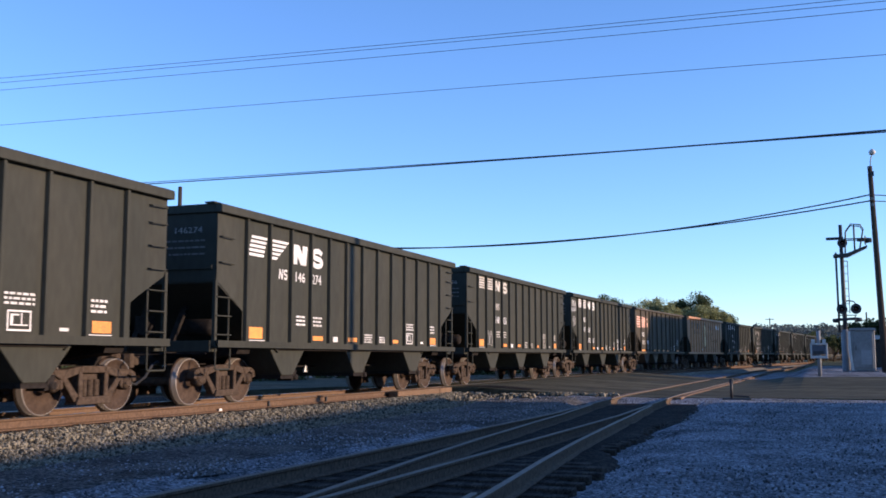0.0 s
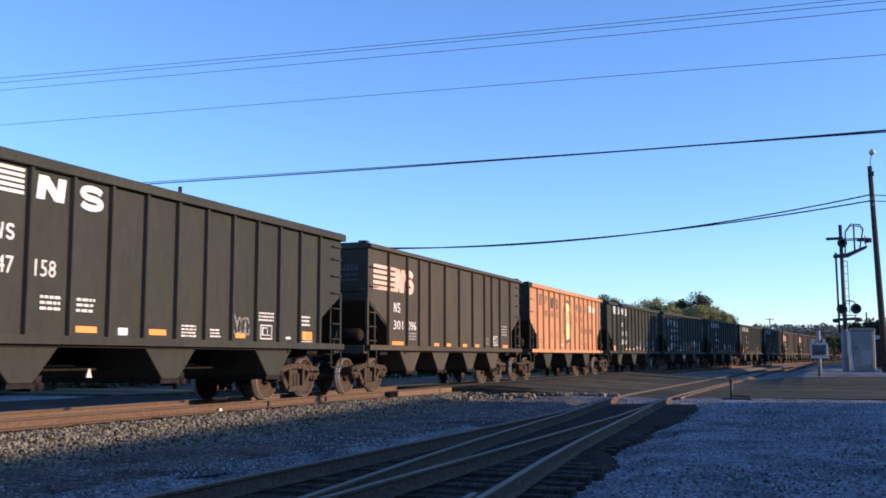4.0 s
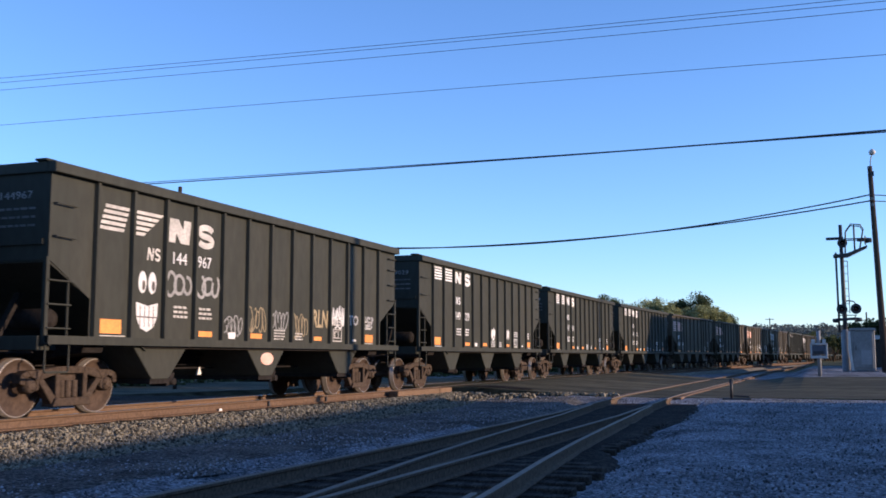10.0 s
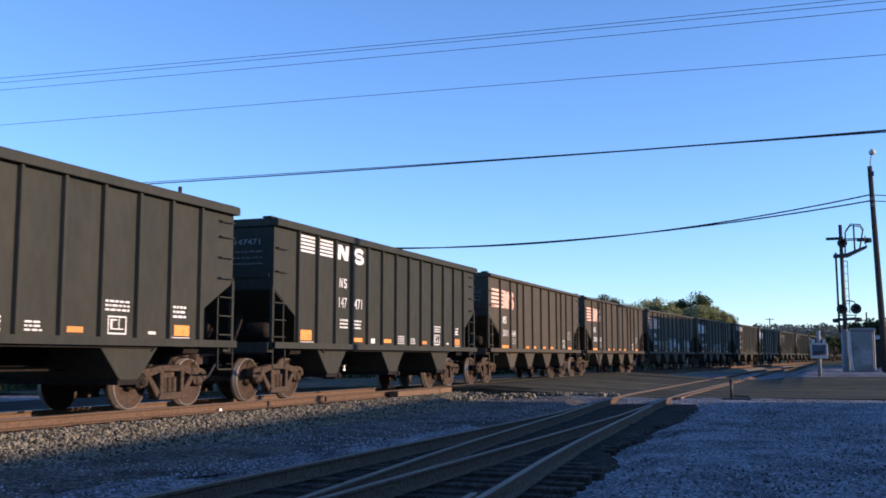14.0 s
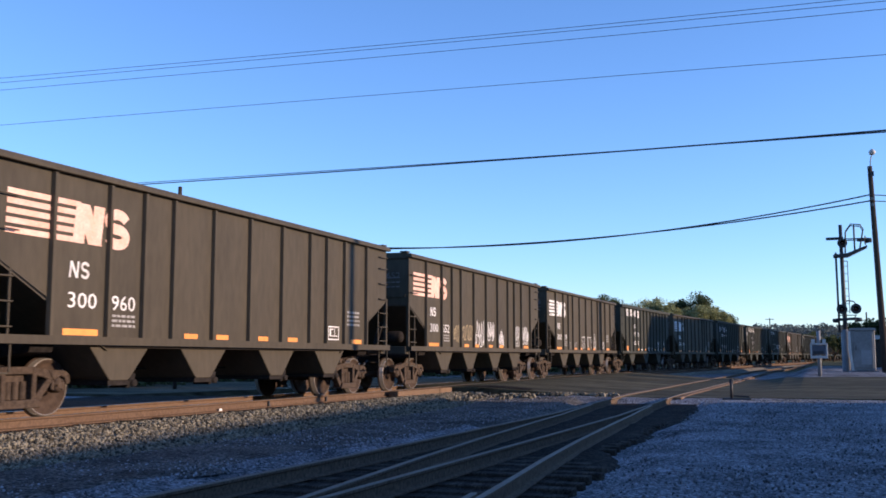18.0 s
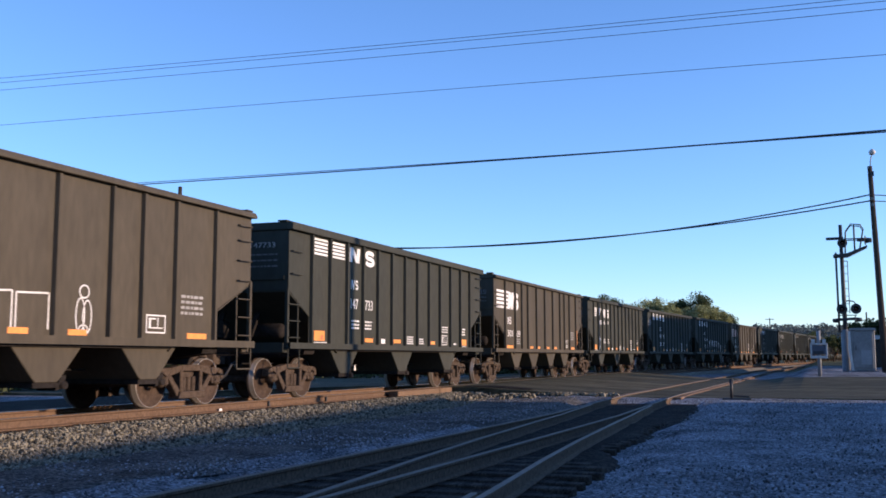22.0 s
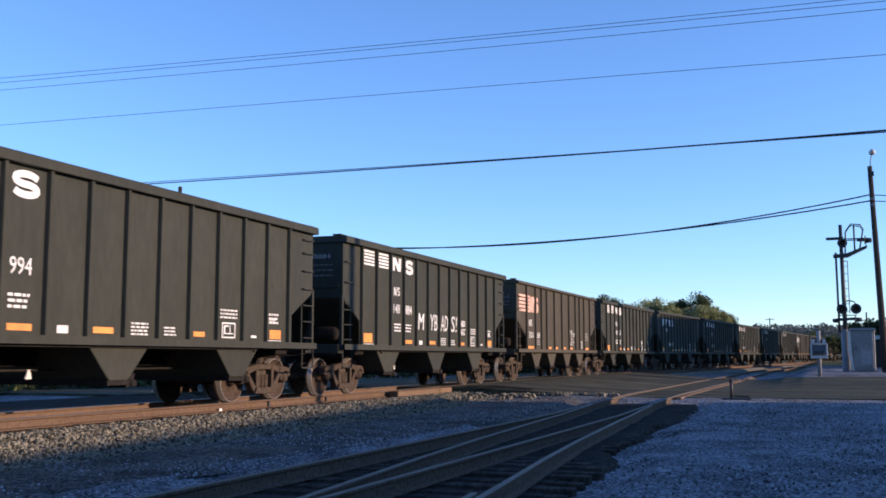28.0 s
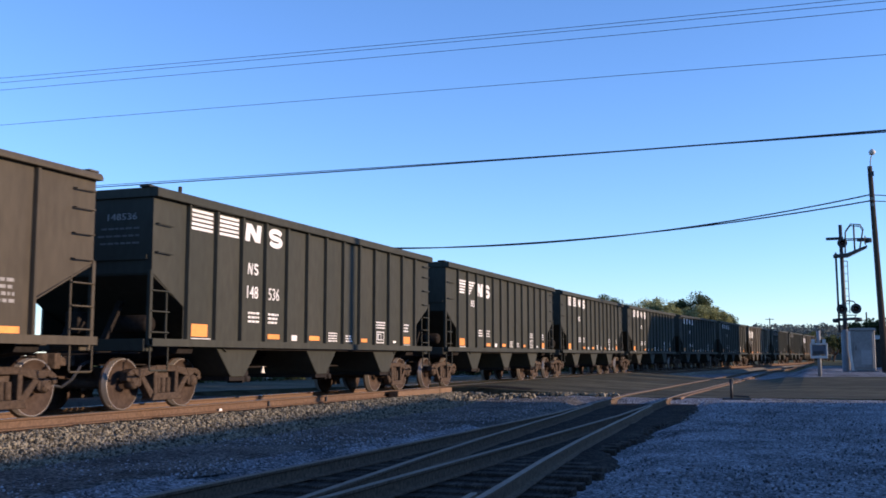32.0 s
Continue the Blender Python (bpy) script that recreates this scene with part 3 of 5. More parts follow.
def make_truck(car, x):
    bm = bmesh.new()
    prism(bm, [(-1.0, 0.50), (-0.6, 0.42), (0.6, 0.42), (1.0, 0.50), (1.0, 0.66), (0.35, 0.74), (-0.35, 0.74), (-1.0, 0.66)], "x", -0.20, 0.20)
    lathe(bm, [(0.72, 0.25), (0.86, 0.22)], 14, "z")
    truck = part("truck", bm, M["truck"], car, "rust-brown four-wheel truck with cast side frames", pose(x, 0, 0), 0.015)
    for s in (-1, 1):
        for name, me, dx in (("side_frame", FRAME, 0), ("spring", SPRING, -0.15), ("spring", SPRING, 0), ("spring", SPRING, 0.15)):
            ob = new(name, me)
            ob.parent = truck
            ob.matrix_local = pose(dx, s * 1.0, 0, 0, 0, 0 if s < 0 else 180)
        for a in (-0.889, 0.889):
            ob = new("bearing", BEARING)
            ob.parent = truck
            ob.matrix_local = pose(a, s * 1.02, 0.49, 0, 0, 180 if s < 0 else 0)
    for name, a in (("wheelset", -0.889), ("wheelset", 0.889)):
        ob = new(name, WHEELSET)
        ob.parent = truck
        ob.matrix_local = pose(a, 0, 0.457)
        tagged(ob, "dusty steel wheels with bright treads")
    return truck


def rod(name, points, r, mat, parent, label="", sides=6):
    bm = bmesh.new()
    tube(bm, points, r, sides)
    return part(name, bm, mat, parent, label)


def hopper_car(kind):
    """kind: paint, length, rib places, chute places, label."""
    P = M[kind["paint"]]
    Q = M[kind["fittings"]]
    B, ribs, cut_x, cut_z = kind["length"], kind["ribs"], kind["cut"], kind["cut_z"]
    car = bare("hopper_car", kind["label"], "railway car", "hopper cars of the coal train")
    top, sill0, sill1 = 3.88, 1.12, 1.25
    out = [(0.05, cut_z), (cut_x, kind["cut_low"]), (cut_x, sill1), (B - cut_x, sill1), (B - cut_x, kind["cut_low"]), (B - 0.05, cut_z), (B - 0.05, kind["panel"]), (0.05, kind["panel"])]
    rib = chord = sill = None
    for s in (-1, 1):
        bm = bmesh.new()
        prism(bm, out, "y", s * PANEL, s * (PANEL - 0.012))
        part("side_sheet", bm, P, car)
        for x in ribs:
            if rib is None:
                bm = bmesh.new()
                prism(bm, [(-0.05, 0.0), (-0.03, -0.078), (0.03, -0.078), (0.05, 0.0)], "z", sill1 - 0.10, 3.715)
                rib = part("rib", bm, P, car, at=pose(x, s * PANEL, 0), bevel=0.006)
            else:
                share("rib", rib, car, pose(x, s * PANEL, 0, 0, 0, 0 if s < 0 else 180))
        if chord is None:
            bm = bmesh.new()
            prism(bm, kind["chord"], "x", 0.0, B)
            chord = part("top_chord", bm, P, car, at=pose(0, -PANEL, 0), bevel=0.008)
            bm = bmesh.new()
            prism(bm, [(-0.10, sill0), (0.05, sill0), (0.05, sill0 + 0.02), (-0.08, sill0 + 0.02), (-0.08, sill1 - 0.02), (0.0, sill1), (-0.10, sill1)], "x", 0.0, B)
            sill = part("side_sill", bm, P, car, at=pose(0, -PANEL, 0))
        else:
            share("top_chord", chord, car, pose(B, PANEL, 0, 0, 0, 180))
            share("side_sill", sill, car, pose(B, PANEL, 0, 0, 0, 180))
    for end in (0, 1):
        flip = pose(0, 0, 0) if not end else pose(B, 0, 0, 0, 0, 180)
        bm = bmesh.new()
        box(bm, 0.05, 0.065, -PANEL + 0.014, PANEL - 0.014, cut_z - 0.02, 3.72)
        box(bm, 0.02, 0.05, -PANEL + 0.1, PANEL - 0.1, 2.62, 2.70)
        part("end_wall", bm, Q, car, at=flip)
        bm = bmesh.new()
        box(bm, 0.0, 0.13, -PANEL + 0.032, PANEL - 0.032, 3.712, 3.878)
        for s in (-1, 1):
            box(bm, -0.05, 0.18, s * (PANEL - 0.02), s * (PANEL - 0.24), 3.88, 3.915)
        part("end_chord", bm, Q, car, at=flip, bevel=0.008)
        bm = bmesh.new()
        prism(bm, [(0.066, cut_z - 0.02), (kind["slope"], sill1 - 0.2), (kind["slope"], sill1 - 0.22), (0.066, cut_z - 0.05)], "y", -PANEL + 0.016, PANEL - 0.016)
        part("slope_sheet", bm, Q, car, at=flip)
        bm = bmesh.new()
        box(bm, -0.04, 0.22, -PANEL + 0.06, PANEL - 0.06, 1.03, 1.245)
        for y in (-0.9, 0.9):
            prism(bm, [(0.2, 1.03), (1.0, 1.03), (1.0, 1.12), (0.2, 1.2)], "y", y - 0.05, y + 0.05)
        part("end_sill", bm, Q, car, at=flip, bevel=0.01)
        for y in (-0.45, 0.45):
            bm = bmesh.new()
            prism(bm, [(0.2, 1.2), (0.28, 1.2), (0.75, 1.95), (0.67, 1.95)], "y", y - 0.06, y + 0.06)
            part("end_brace", bm, M["under"], car, at=flip)
        for s in (-1, 1):
            bm = bmesh.new()
            box(bm, 0.0, 0.075, s * (PANEL + 0.02), s * (PANEL - 0.055), 1.12, cut_z + 0.03)
            part("corner_post", bm, Q, car, at=flip, bevel=0.008)
            # ladder in the open corner
            bm = bmesh.new()
            tube(bm, [(0.52, s * (PANEL - 0.02), 1.25), (0.52, s * (PANEL - 0.02), cut_z - 0.10)], 0.022, 6)
            lad = part("ladder", bm, Q, car, at=flip)
            for z in (1.36, 1.72, 2.08):
                bm = bmesh.new()
                tube(bm, [(0.03, s * (PANEL + 0.03), z), (0.54, s * (PANEL + 0.03), z)], 0.014, 6)
                part("rung", bm, Q, lad)
            bm = bmesh.new()
            y = s * (PANEL + 0.02)
            tube(bm, [(0.03, y, 1.15), (0.03, y, 0.72), (0.05, y, 0.70), (0.52, y, 0.70), (0.54, y, 0.72), (0.54, y, 1.15)], 0.018, 6)
            part("stirrup", bm, Q, lad)
        for z in (2.45, 2.85, 3.25, 3.55) if end else (2.75, 3.25):
            for s in (-1, 1):
                bm = bmesh.new()
                y0, y1 = s * PANEL, s * (PANEL + 0.07)
                tube(bm, [(0.12, y0, z), (0.12, y1, z), (0.56, y1, z - 0.01), (0.56, y0, z)], 0.013, 6)
                part("grab_iron", bm, P, car, at=flip)
        # coupler, hose and lever
        bm = bmesh.new()
        box(bm, -0.42, 0.4, -0.09, 0.09, 0.78, 0.95)
        prism(bm, [(-0.42, -0.11), (-0.62, -0.17), (-0.68, -0.05), (-0.60, 0.0), (-0.66, 0.14), (-0.50, 0.18), (-0.42, 0.11)], "z", 0.73, 1.0)
        part("coupler", bm, M["truck"], car, at=flip, bevel=0.012)
        rod("air_hose", [(0.0, -0.35, 0.85), (-0.18, -0.34, 0.78), (-0.32, -0.28, 0.55), (-0.48, -0.2, 0.42), (-0.62, -0.14, 0.45)], 0.028, M["dark"], car).matrix_local = flip
        rod("uncoupling_lever", [(-0.06, -1.45, 1.0), (-0.10, -0.7, 1.0), (-0.25, -0.35, 0.98), (-0.4, -0.1, 0.98)], 0.014, M["under"], car).matrix_local = flip
    # chutes
    chute = None
    for x in kind["chutes"]:
        w = kind["chute_w"]
        if chute is None:
            bm = bmesh.new()
            prism(bm, [(-w, 1.118), (w, 1.118), (0.40 * w, 0.62), (0.30 * w, 0.55), (-0.30 * w, 0.55), (-0.40 * w, 0.62)], "y", -PANEL + 0.06, PANEL - 0.06)
            chute = part("discharge_chute", bm, kind["chute_mat"], car, at=pose(x, 0, 0), bevel=0.01)
        else:
            share("discharge_chute", chute, car, pose(x, 0, 0))
    for ob in [o for o in car.children if o.name.startswith("discharge_chute")]:
        bm = bmesh.new()
        prism(bm, [(0.30 * w, 0.42), (0.55 * w, 0.46), (0.60 * w, 0.66), (0.46 * w, 0.64)], "y", -PANEL + 0.10, -PANEL + 0.45)
        box(bm, -0.34 * w, 0.34 * w, -PANEL + 0.08, PANEL - 0.08, 0.47, 0.55)
        tube(bm, [(0.5 * w, -PANEL + 0.04, 0.5), (0.5 * w, -PANEL + 0.5, 0.5)], 0.06, 10)
        part("gate", bm, M["under"], ob)
    bm = bmesh.new()
    box(bm, -0.05, B + 0.05, -0.2, 0.2, 0.78, 1.08)
    part("center_sill", bm, M["under"], car)
    bm = bmesh.new()
    box(bm, kind["slope"] - 0.1, B - kind["slope"] + 0.1, -PANEL + 0.02, PANEL - 0.02, 1.08, 1.10)
    part("floor_sheet", bm, M["under"], car)
    bm = bmesh.new()
    lathe(bm, [(-0.42, 0.02), (-0.40, 0.13), (-0.34, 0.17), (0.34, 0.17), (0.40, 0.13), (0.42, 0.02)], 18, "y", (0.72, -0.7, 1.52))
    part("brake_reservoir", bm, M["under"], car)
    bm = bmesh.new()
    box(bm, 0.35, 0.62, 0.2, 0.5, 1.35, 1.75)
    part("brake_valve", bm, M["under"], car, bevel=0.02)
    rod("brake_rod", [(2.0, -0.5, 0.72), (B - 2.0, -0.5, 0.72)], 0.02, M["under"], car)
    bm = bmesh.new()
    prism(bm, [(5.54, 0.58), (5.68, 0.58), (5.63, 0.73), (5.59, 0.73)], "y", -0.56, -0.53)
    part("slack_tag", bm, M["white"], car, "small white tag on the brake rod")
    rod("train_line", [(0.1, -0.4, 0.98), (B - 0.1, -0.4, 0.98)], 0.025, M["under"], car)
    for x in (kind["truck"], B - kind["truck"]):
        make_truck(car, x)
        bm = bmesh.new()
        prism(bm, [(-1.50, 1.117), (1.50, 1.117), (1.46, 1.0), (0.5, 0.875), (-0.5, 0.875), (-1.46, 1.0)], "x", x - 0.24, x + 0.24)
        part("body_bolster", bm, M["under"], car)
    return car


def plates(car, name, rects, mat, label=""):
    """Thin painted pieces on the near side: (x0, x1, z0, z1), one part each."""
    for x0, x1, z0, z1 in rects:
        bm = bmesh.new()
        box(bm, x0, x1, -PANEL - 0.005, -PANEL + 0.003, z0, z1)
        part(name, bm, mat, car, label)


def shape(car, name, outlines, mat, label=""):
    if name == "emblem_bars":
        for o in outlines:
            bm = bmesh.new()
            prism(bm, o, "y", -PANEL - 0.005, -PANEL + 0.003)
            part("emblem_bar", bm, mat, car, label)
        return
    bm = bmesh.new()
    for o in outlines:
        prism(bm, o, "y", -PANEL - 0.005, -PANEL + 0.003)
    bmesh.ops.remove_doubles(bm, verts=bm.verts, dist=0.0005)
    return part(name, bm, mat, car, label)


GLYPHS = {}


def glyphs(text, bold):
    """Corners and faces of a line of text of size 1, made once."""
    if (text, bold) not in GLYPHS:
        cu = bpy.data.curves.new("lettering", "FONT")
        cu.body, cu.size, cu.extrude, cu.resolution_u, cu.offset = text, 1.0, 0.003, 2, bold
        ob = new("lettering", cu)
        me = bpy.data.meshes.new_from_object(ob)
        GLYPHS[text, bold] = [tuple(v.co) for v in me.vertices], [tuple(p.vertices) for p in me.polygons]
        bpy.data.objects.remove(ob)
        bpy.data.meshes.remove(me)
    return GLYPHS[text, bold]


def words(car, text, x, z, height, mat, width=None, name="lettering", end=False, lean=0.0, bold=0.0):
    """Lettering with its lower left corner at (x, z) on the near side, or on the front end wall."""
    size = height / 0.72
    corners, faces = glyphs(text, round(bold / size, 4))
    xs = [c[0] * size for c in corners]
    lo, span = min(xs), max(xs) - min(xs)
    k = width / span if width else 1
    verts = []
    for cx, cy, cz in corners:
        px, pz = (cx * size - lo) * k, cy * size
        px += lean * pz
        verts.append((0.05 - 0.004 + cz, -(x + px), z + pz) if end else (x + px, -PANEL - 0.003 + cz, z + pz))
    me = lattice(name, verts, [f[::-1] for f in faces] if end else faces, mat)
    ob = new(name, me)
    ob.parent = car
    return ob


def ribbon(bm, pts, w):
    for a, b in zip(pts, pts[1:]):
        d = Vector((b[0] - a[0], b[1] - a[1]))
        if d.length < 1e-4:
            continue
        nrm = Vector((-d.y, d.x)).normalized() * w
        prism(bm, [(a[0] - nrm.x, a[1] - nrm.y), (b[0] - nrm.x, b[1] - nrm.y), (b[0] + nrm.x, b[1] + nrm.y), (a[0] + nrm.x, a[1] + nrm.y)], "y", -PANEL - 0.004, -PANEL + 0.002)


def scrawl(car, x, z, w, h, seed, mat, thick=0.018, loops=4):
    """A tangle of spray-painted loops, w wide and h high."""
    r = random.Random(seed)
    bm = bmesh.new()
    for i in range(loops):
        cx = x + w * (i + 0.5) / loops
        a0, sx, sz = r.uniform(0, 6), w / loops * r.uniform(0.4, 0.75), h * r.uniform(0.3, 0.5)
        lean = r.uniform(-0.3, 0.3)
        turns = r.uniform(0.7, 1.3)
        pts = []
        for j in range(15):
            a = a0 + math.tau * turns * j / 14
            dz = sz * math.sin(a * r.choice((1.0, 1.0, 1.04)))
            pts.append((cx + sx * math.cos(a) + lean * dz, z + h / 2 + dz))
        ribbon(bm, pts, thick)
    return tagged(part("graffiti", bm, mat, car), kind="stuff")


def spikes(car, x, z, w, h, seed, mat, thick=0.016, n=7):
    """A tall jagged sprayed tag with a looped foot."""
    r = random.Random(seed)
    bm = bmesh.new()
    pts = []
    for i in range(n):
        u = x + w * i / (n - 1)
        pts += [(u - 0.02 * w, z + h * r.uniform(0.05, 0.3)), (u + r.uniform(-0.03, 0.05) * w, z + h * r.uniform(0.65, 1.0))]
    ribbon(bm, pts, thick)
    for i in range(2):
        cx, cz, a0 = x + w * (0.3 + 0.4 * i), z + h * 0.2, r.uniform(0, 6)
        ribbon(bm, [(cx + 0.2 * w * math.cos(a0 + j * 0.5), cz + 0.2 * h * math.sin(a0 + j * 0.5)) for j in range(11)], thick)
    return tagged(part("graffiti", bm, mat, car), kind="stuff")


BLACK_RIBS = [1.07 + 0.917 * i for i in range(13)]
BROWN_RIBS = [1.30, 2.60, 3.51, 4.35, 5.63, 6.94, 8.25, 9.52, 10.34, 11.29, 12.55]
BLACK = dict(paint="black", fittings="black", length=13.28, ribs=BLACK_RIBS, cut=1.0, cut_z=2.40, cut_low=1.84, slope=2.5, chord=[(-0.125, 3.71), (0.03, 3.71), (0.03, 3.88), (-0.09, 3.88), (-0.125, 3.85)], panel=3.72, chutes=(2.98, 6.60, 10.22), chute_w=0.78,
             chute_mat=M["black"], truck=1.24, label="weathered black steel coal hopper with ribbed sides and white stencils")
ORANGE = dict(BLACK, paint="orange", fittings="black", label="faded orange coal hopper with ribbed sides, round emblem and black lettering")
BROWN = dict(paint="brown", fittings="brown", length=13.92, ribs=BROWN_RIBS, cut=1.30, cut_z=2.42, cut_low=1.80, slope=2.7, chord=[(-0.115, 3.735), (0.03, 3.735), (0.03, 3.85), (-0.07, 3.85), (-0.115, 3.78)], panel=3.74, chutes=(3.08, 5.52, 8.25, 10.72), chute_w=0.78,
             chute_mat=M["brown"], truck=1.30, label="grimy brown steel coal hopper with ribbed sides and a faded emblem")


def bars5(x0, x1, z0, z1, lean=0.0, lean_end=None, n=5):
    """Slanted stacked bars: a plain striped emblem."""
    out, step = [], (z1 - z0) / (n - 0.4)
    lean_end = lean if lean_end is None else lean_end
    for i in range(n):
        a, b = z0 + step * i, z0 + step * i + step * 0.6
        out.append([(x0 + lean * (a - z0), a), (x1 + lean_end * (a - z0), a), (x1 + lean_end * (b - z0), b), (x0 + lean * (b - z0), b)])
    return out


def zig(x0, x1, z0, z1, t):
    """Two slanted blocks joined by a diagonal."""
    l = 0.12 * (z1 - z0)
    return [[(x0, z0), (x0 + t, z0), (x0 + t + l, z1), (x0 + l, z1)], [(x1 - t - l, z0), (x1 - l, z0), (x1, z1), (x1 - t, z1)],
            [(x0 + l * 0.7, z1), (x0 + l + t * 1.15, z1), (x1 - l * 0.7, z0), (x1 - l - t * 1.15, z0)]]


def bend(x0, x1, z0, z1, t):
    """A thick stroke that bends back twice, in short pieces."""
    cx, rx, ry = (x0 + x1) / 2, (x1 - x0 - t) / 2, (z1 - z0 - t) / 4
    line = [(cx + rx * math.cos(radians(a)), z1 - t / 2 - ry + ry * math.sin(radians(a))) for a in range(15, 271, 17)]
    line += [(cx + rx * math.cos(radians(a)), z0 + t / 2 + ry + ry * math.sin(radians(a))) for a in range(73, -166, -17)]
    sides = []
    for i, p in enumerate(line):
        a, b = line[max(0, i - 1)], line[min(len(line) - 1, i + 1)]
        d = Vector((b[0] - a[0], b[1] - a[1])).normalized() * (t / 2)
        sides.append(((p[0] - d.y, p[1] + d.x), (p[0] + d.y, p[1] - d.x)))
    return [[a[0], b[0], b[1], a[1]] for a, b in zip(sides, sides[1:])]


def small_print(car, x, z, w, rows, mat, step=0.065, seed=0):
    """Rows of short bars where the lettering is too small to read."""
    r = random.Random(seed)
    bm = bmesh.new()
    for i in range(rows):
        a = x
        while a < x + w - 0.03:
            b = min(x + w, a + r.uniform(0.05, 0.14))
            box(bm, a, b, -PANEL - 0.005, -PANEL + 0.002, z - step * i, z - step * i + step * 0.5)
            a = b + 0.035
    return tagged(part("small_print", bm, mat, car), kind="stuff")


def frame_box(car, x0, x1, z0, z1, mat):
    bm = bmesh.new()
    t = 0.025
    w, h, m = x1 - x0, z1 - z0, x0 + 0.58 * (x1 - x0)
    for r in ((x0, x1, z0, z0 + t), (x0, x1, z1 - t, z1), (x0, x0 + t, z0 + t, z1 - t), (x1 - t, x1, z0 + t, z1 - t),
              (x0 + 0.14 * w, x1 - 0.14 * w, z0 + 0.26 * h, z0 + 0.32 * h), (m, m + 0.02, z0 + 0.32 * h, z1 - 0.14 * h),
              (x0 + 0.14 * w, m - 0.10 * w, z1 - 0.26 * h, z1 - 0.18 * h), (x0 + 0.14 * w, x0 + 0.24 * w, z0 + 0.32 * h, z1 - 0.26 * h)):
        box(bm, r[0], r[1], -PANEL - 0.005, -PANEL + 0.002, r[2], r[3])
    return part("stencil_box", bm, mat, car)


def panel_after(kind, i):
    r = kind["ribs"]
    return r[i] + 0.075, (r[i + 1] if i + 1 < len(r) else r[i] + 0.93) - 0.075


def black_marks(car, style, worn, seed):
    r = random.Random(seed)
    W, R = M["worn"] if worn else M["white"], BLACK
    p = [panel_after(R, i) for i in range(12)]
    if style == "block":
        shape(car, "emblem_bars", bars5(p[0][0] + 0.02, p[0][1] - 0.02, 3.28, 3.66), W)
        shape(car, "emblem_bars", bars5(p[1][0] + 0.02, p[1][1] - 0.02, 3.28, 3.66), W)
        shape(car, "emblem_block", zig(p[2][0] + 0.08, p[2][1] - 0.06, 3.27, 3.63, 0.17), W)
        shape(car, "emblem_block", bend(p[3][0] + 0.1, p[3][1] - 0.10, 3.23, 3.64, 0.105), W)
        shape(car, "mark_block", zig(p[2][0] + 0.2, p[2][0] + 0.40, 2.60, 2.83, 0.034), W)
        shape(car, "mark_block", bend(p[2][0] + 0.45, p[2][0] + 0.61, 2.595, 2.835, 0.04), W)
    else:
        shape(car, "emblem_bars", bars5(p[0][0] + 0.02, p[0][1] - 0.14, 2.99, 3.41, 0.35), W)
        shape(car, "emblem_bars", [[(a[0] - 0.12, a[1]), (b[0] + 0.0, b[1]), (c[0], c[1]), (d[0] - 0.12, d[1])]
                                   for a, b, c, d in bars5(p[1][0] + 0.14, p[1][0] + 0.25, 2.99, 3.41, 0.0, 1.3)], W)
        shape(car, "emblem_block", zig(p[2][0] + 0.02, p[2][1] - 0.05, 2.97, 3.40, 0.22), W)
        shape(car, "emblem_block", bend(p[3][0] + 0.02, p[3][1] - 0.2, 2.95, 3.41, 0.115), W)
        shape(car, "mark_block", zig(p[1][0] + 0.36, p[1][0] + 0.55, 2.59, 2.81, 0.034), W)
        shape(car, "mark_block", bend(p[1][0] + 0.58, p[1][0] + 0.73, 2.585, 2.815, 0.038), W)
    for x in (p[2][0] + 0.25, p[3][0] + 0.12):
        small_print(car, x, 1.80, 0.42, 3, W, 0.085, seed + int(x * 10))
    wide = r.uniform(0.42, 0.5)
    for i, w, h in ((0, 0.52, 0.23), (3, wide, 0.10), (5, wide, 0.10), (8, 0.36, 0.09), (11, 0.46, 0.19)):
        plates(car, "reflector", [(p[i][0] + 0.12, p[i][0] + 0.12 + w, 1.31, 1.31 + h)], M["reflect"], "orange reflective plate")
    plates(car, "white_plate", [(p[4][0] + 0.22, p[4][0] + 0.46, 1.29, 1.41)], M["white"])
    plates(car, "white_plate", [(p[10][0] + 0.3, p[10][0] + 0.5, 1.32, 1.37), (p[0][0] + 0.12, p[0][0] + 0.75, 1.265, 1.28)], W)
    small_print(car, p[6][0] + 0.15, 1.48, 0.45, 4, W, 0.06, seed + 1)
    small_print(car, p[7][0] + 0.15, 1.43, 0.35, 3, W, 0.06, seed + 2)
    small_print(car, p[9][0] + 0.08, 1.82, 0.6, 3, W, 0.07, seed + 3)
    frame_box(car, p[9][0] + 0.15, p[9][0] + 0.62, 1.30, 1.60, W)
    small_print(car, p[11][0] + 0.08, 1.80, 0.4, 3, W, 0.085, seed + 4)
    plates(car, "white_plate", [(p[11][0] + 0.05, p[11][0] + 0.6, 1.27, 1.285)], W)


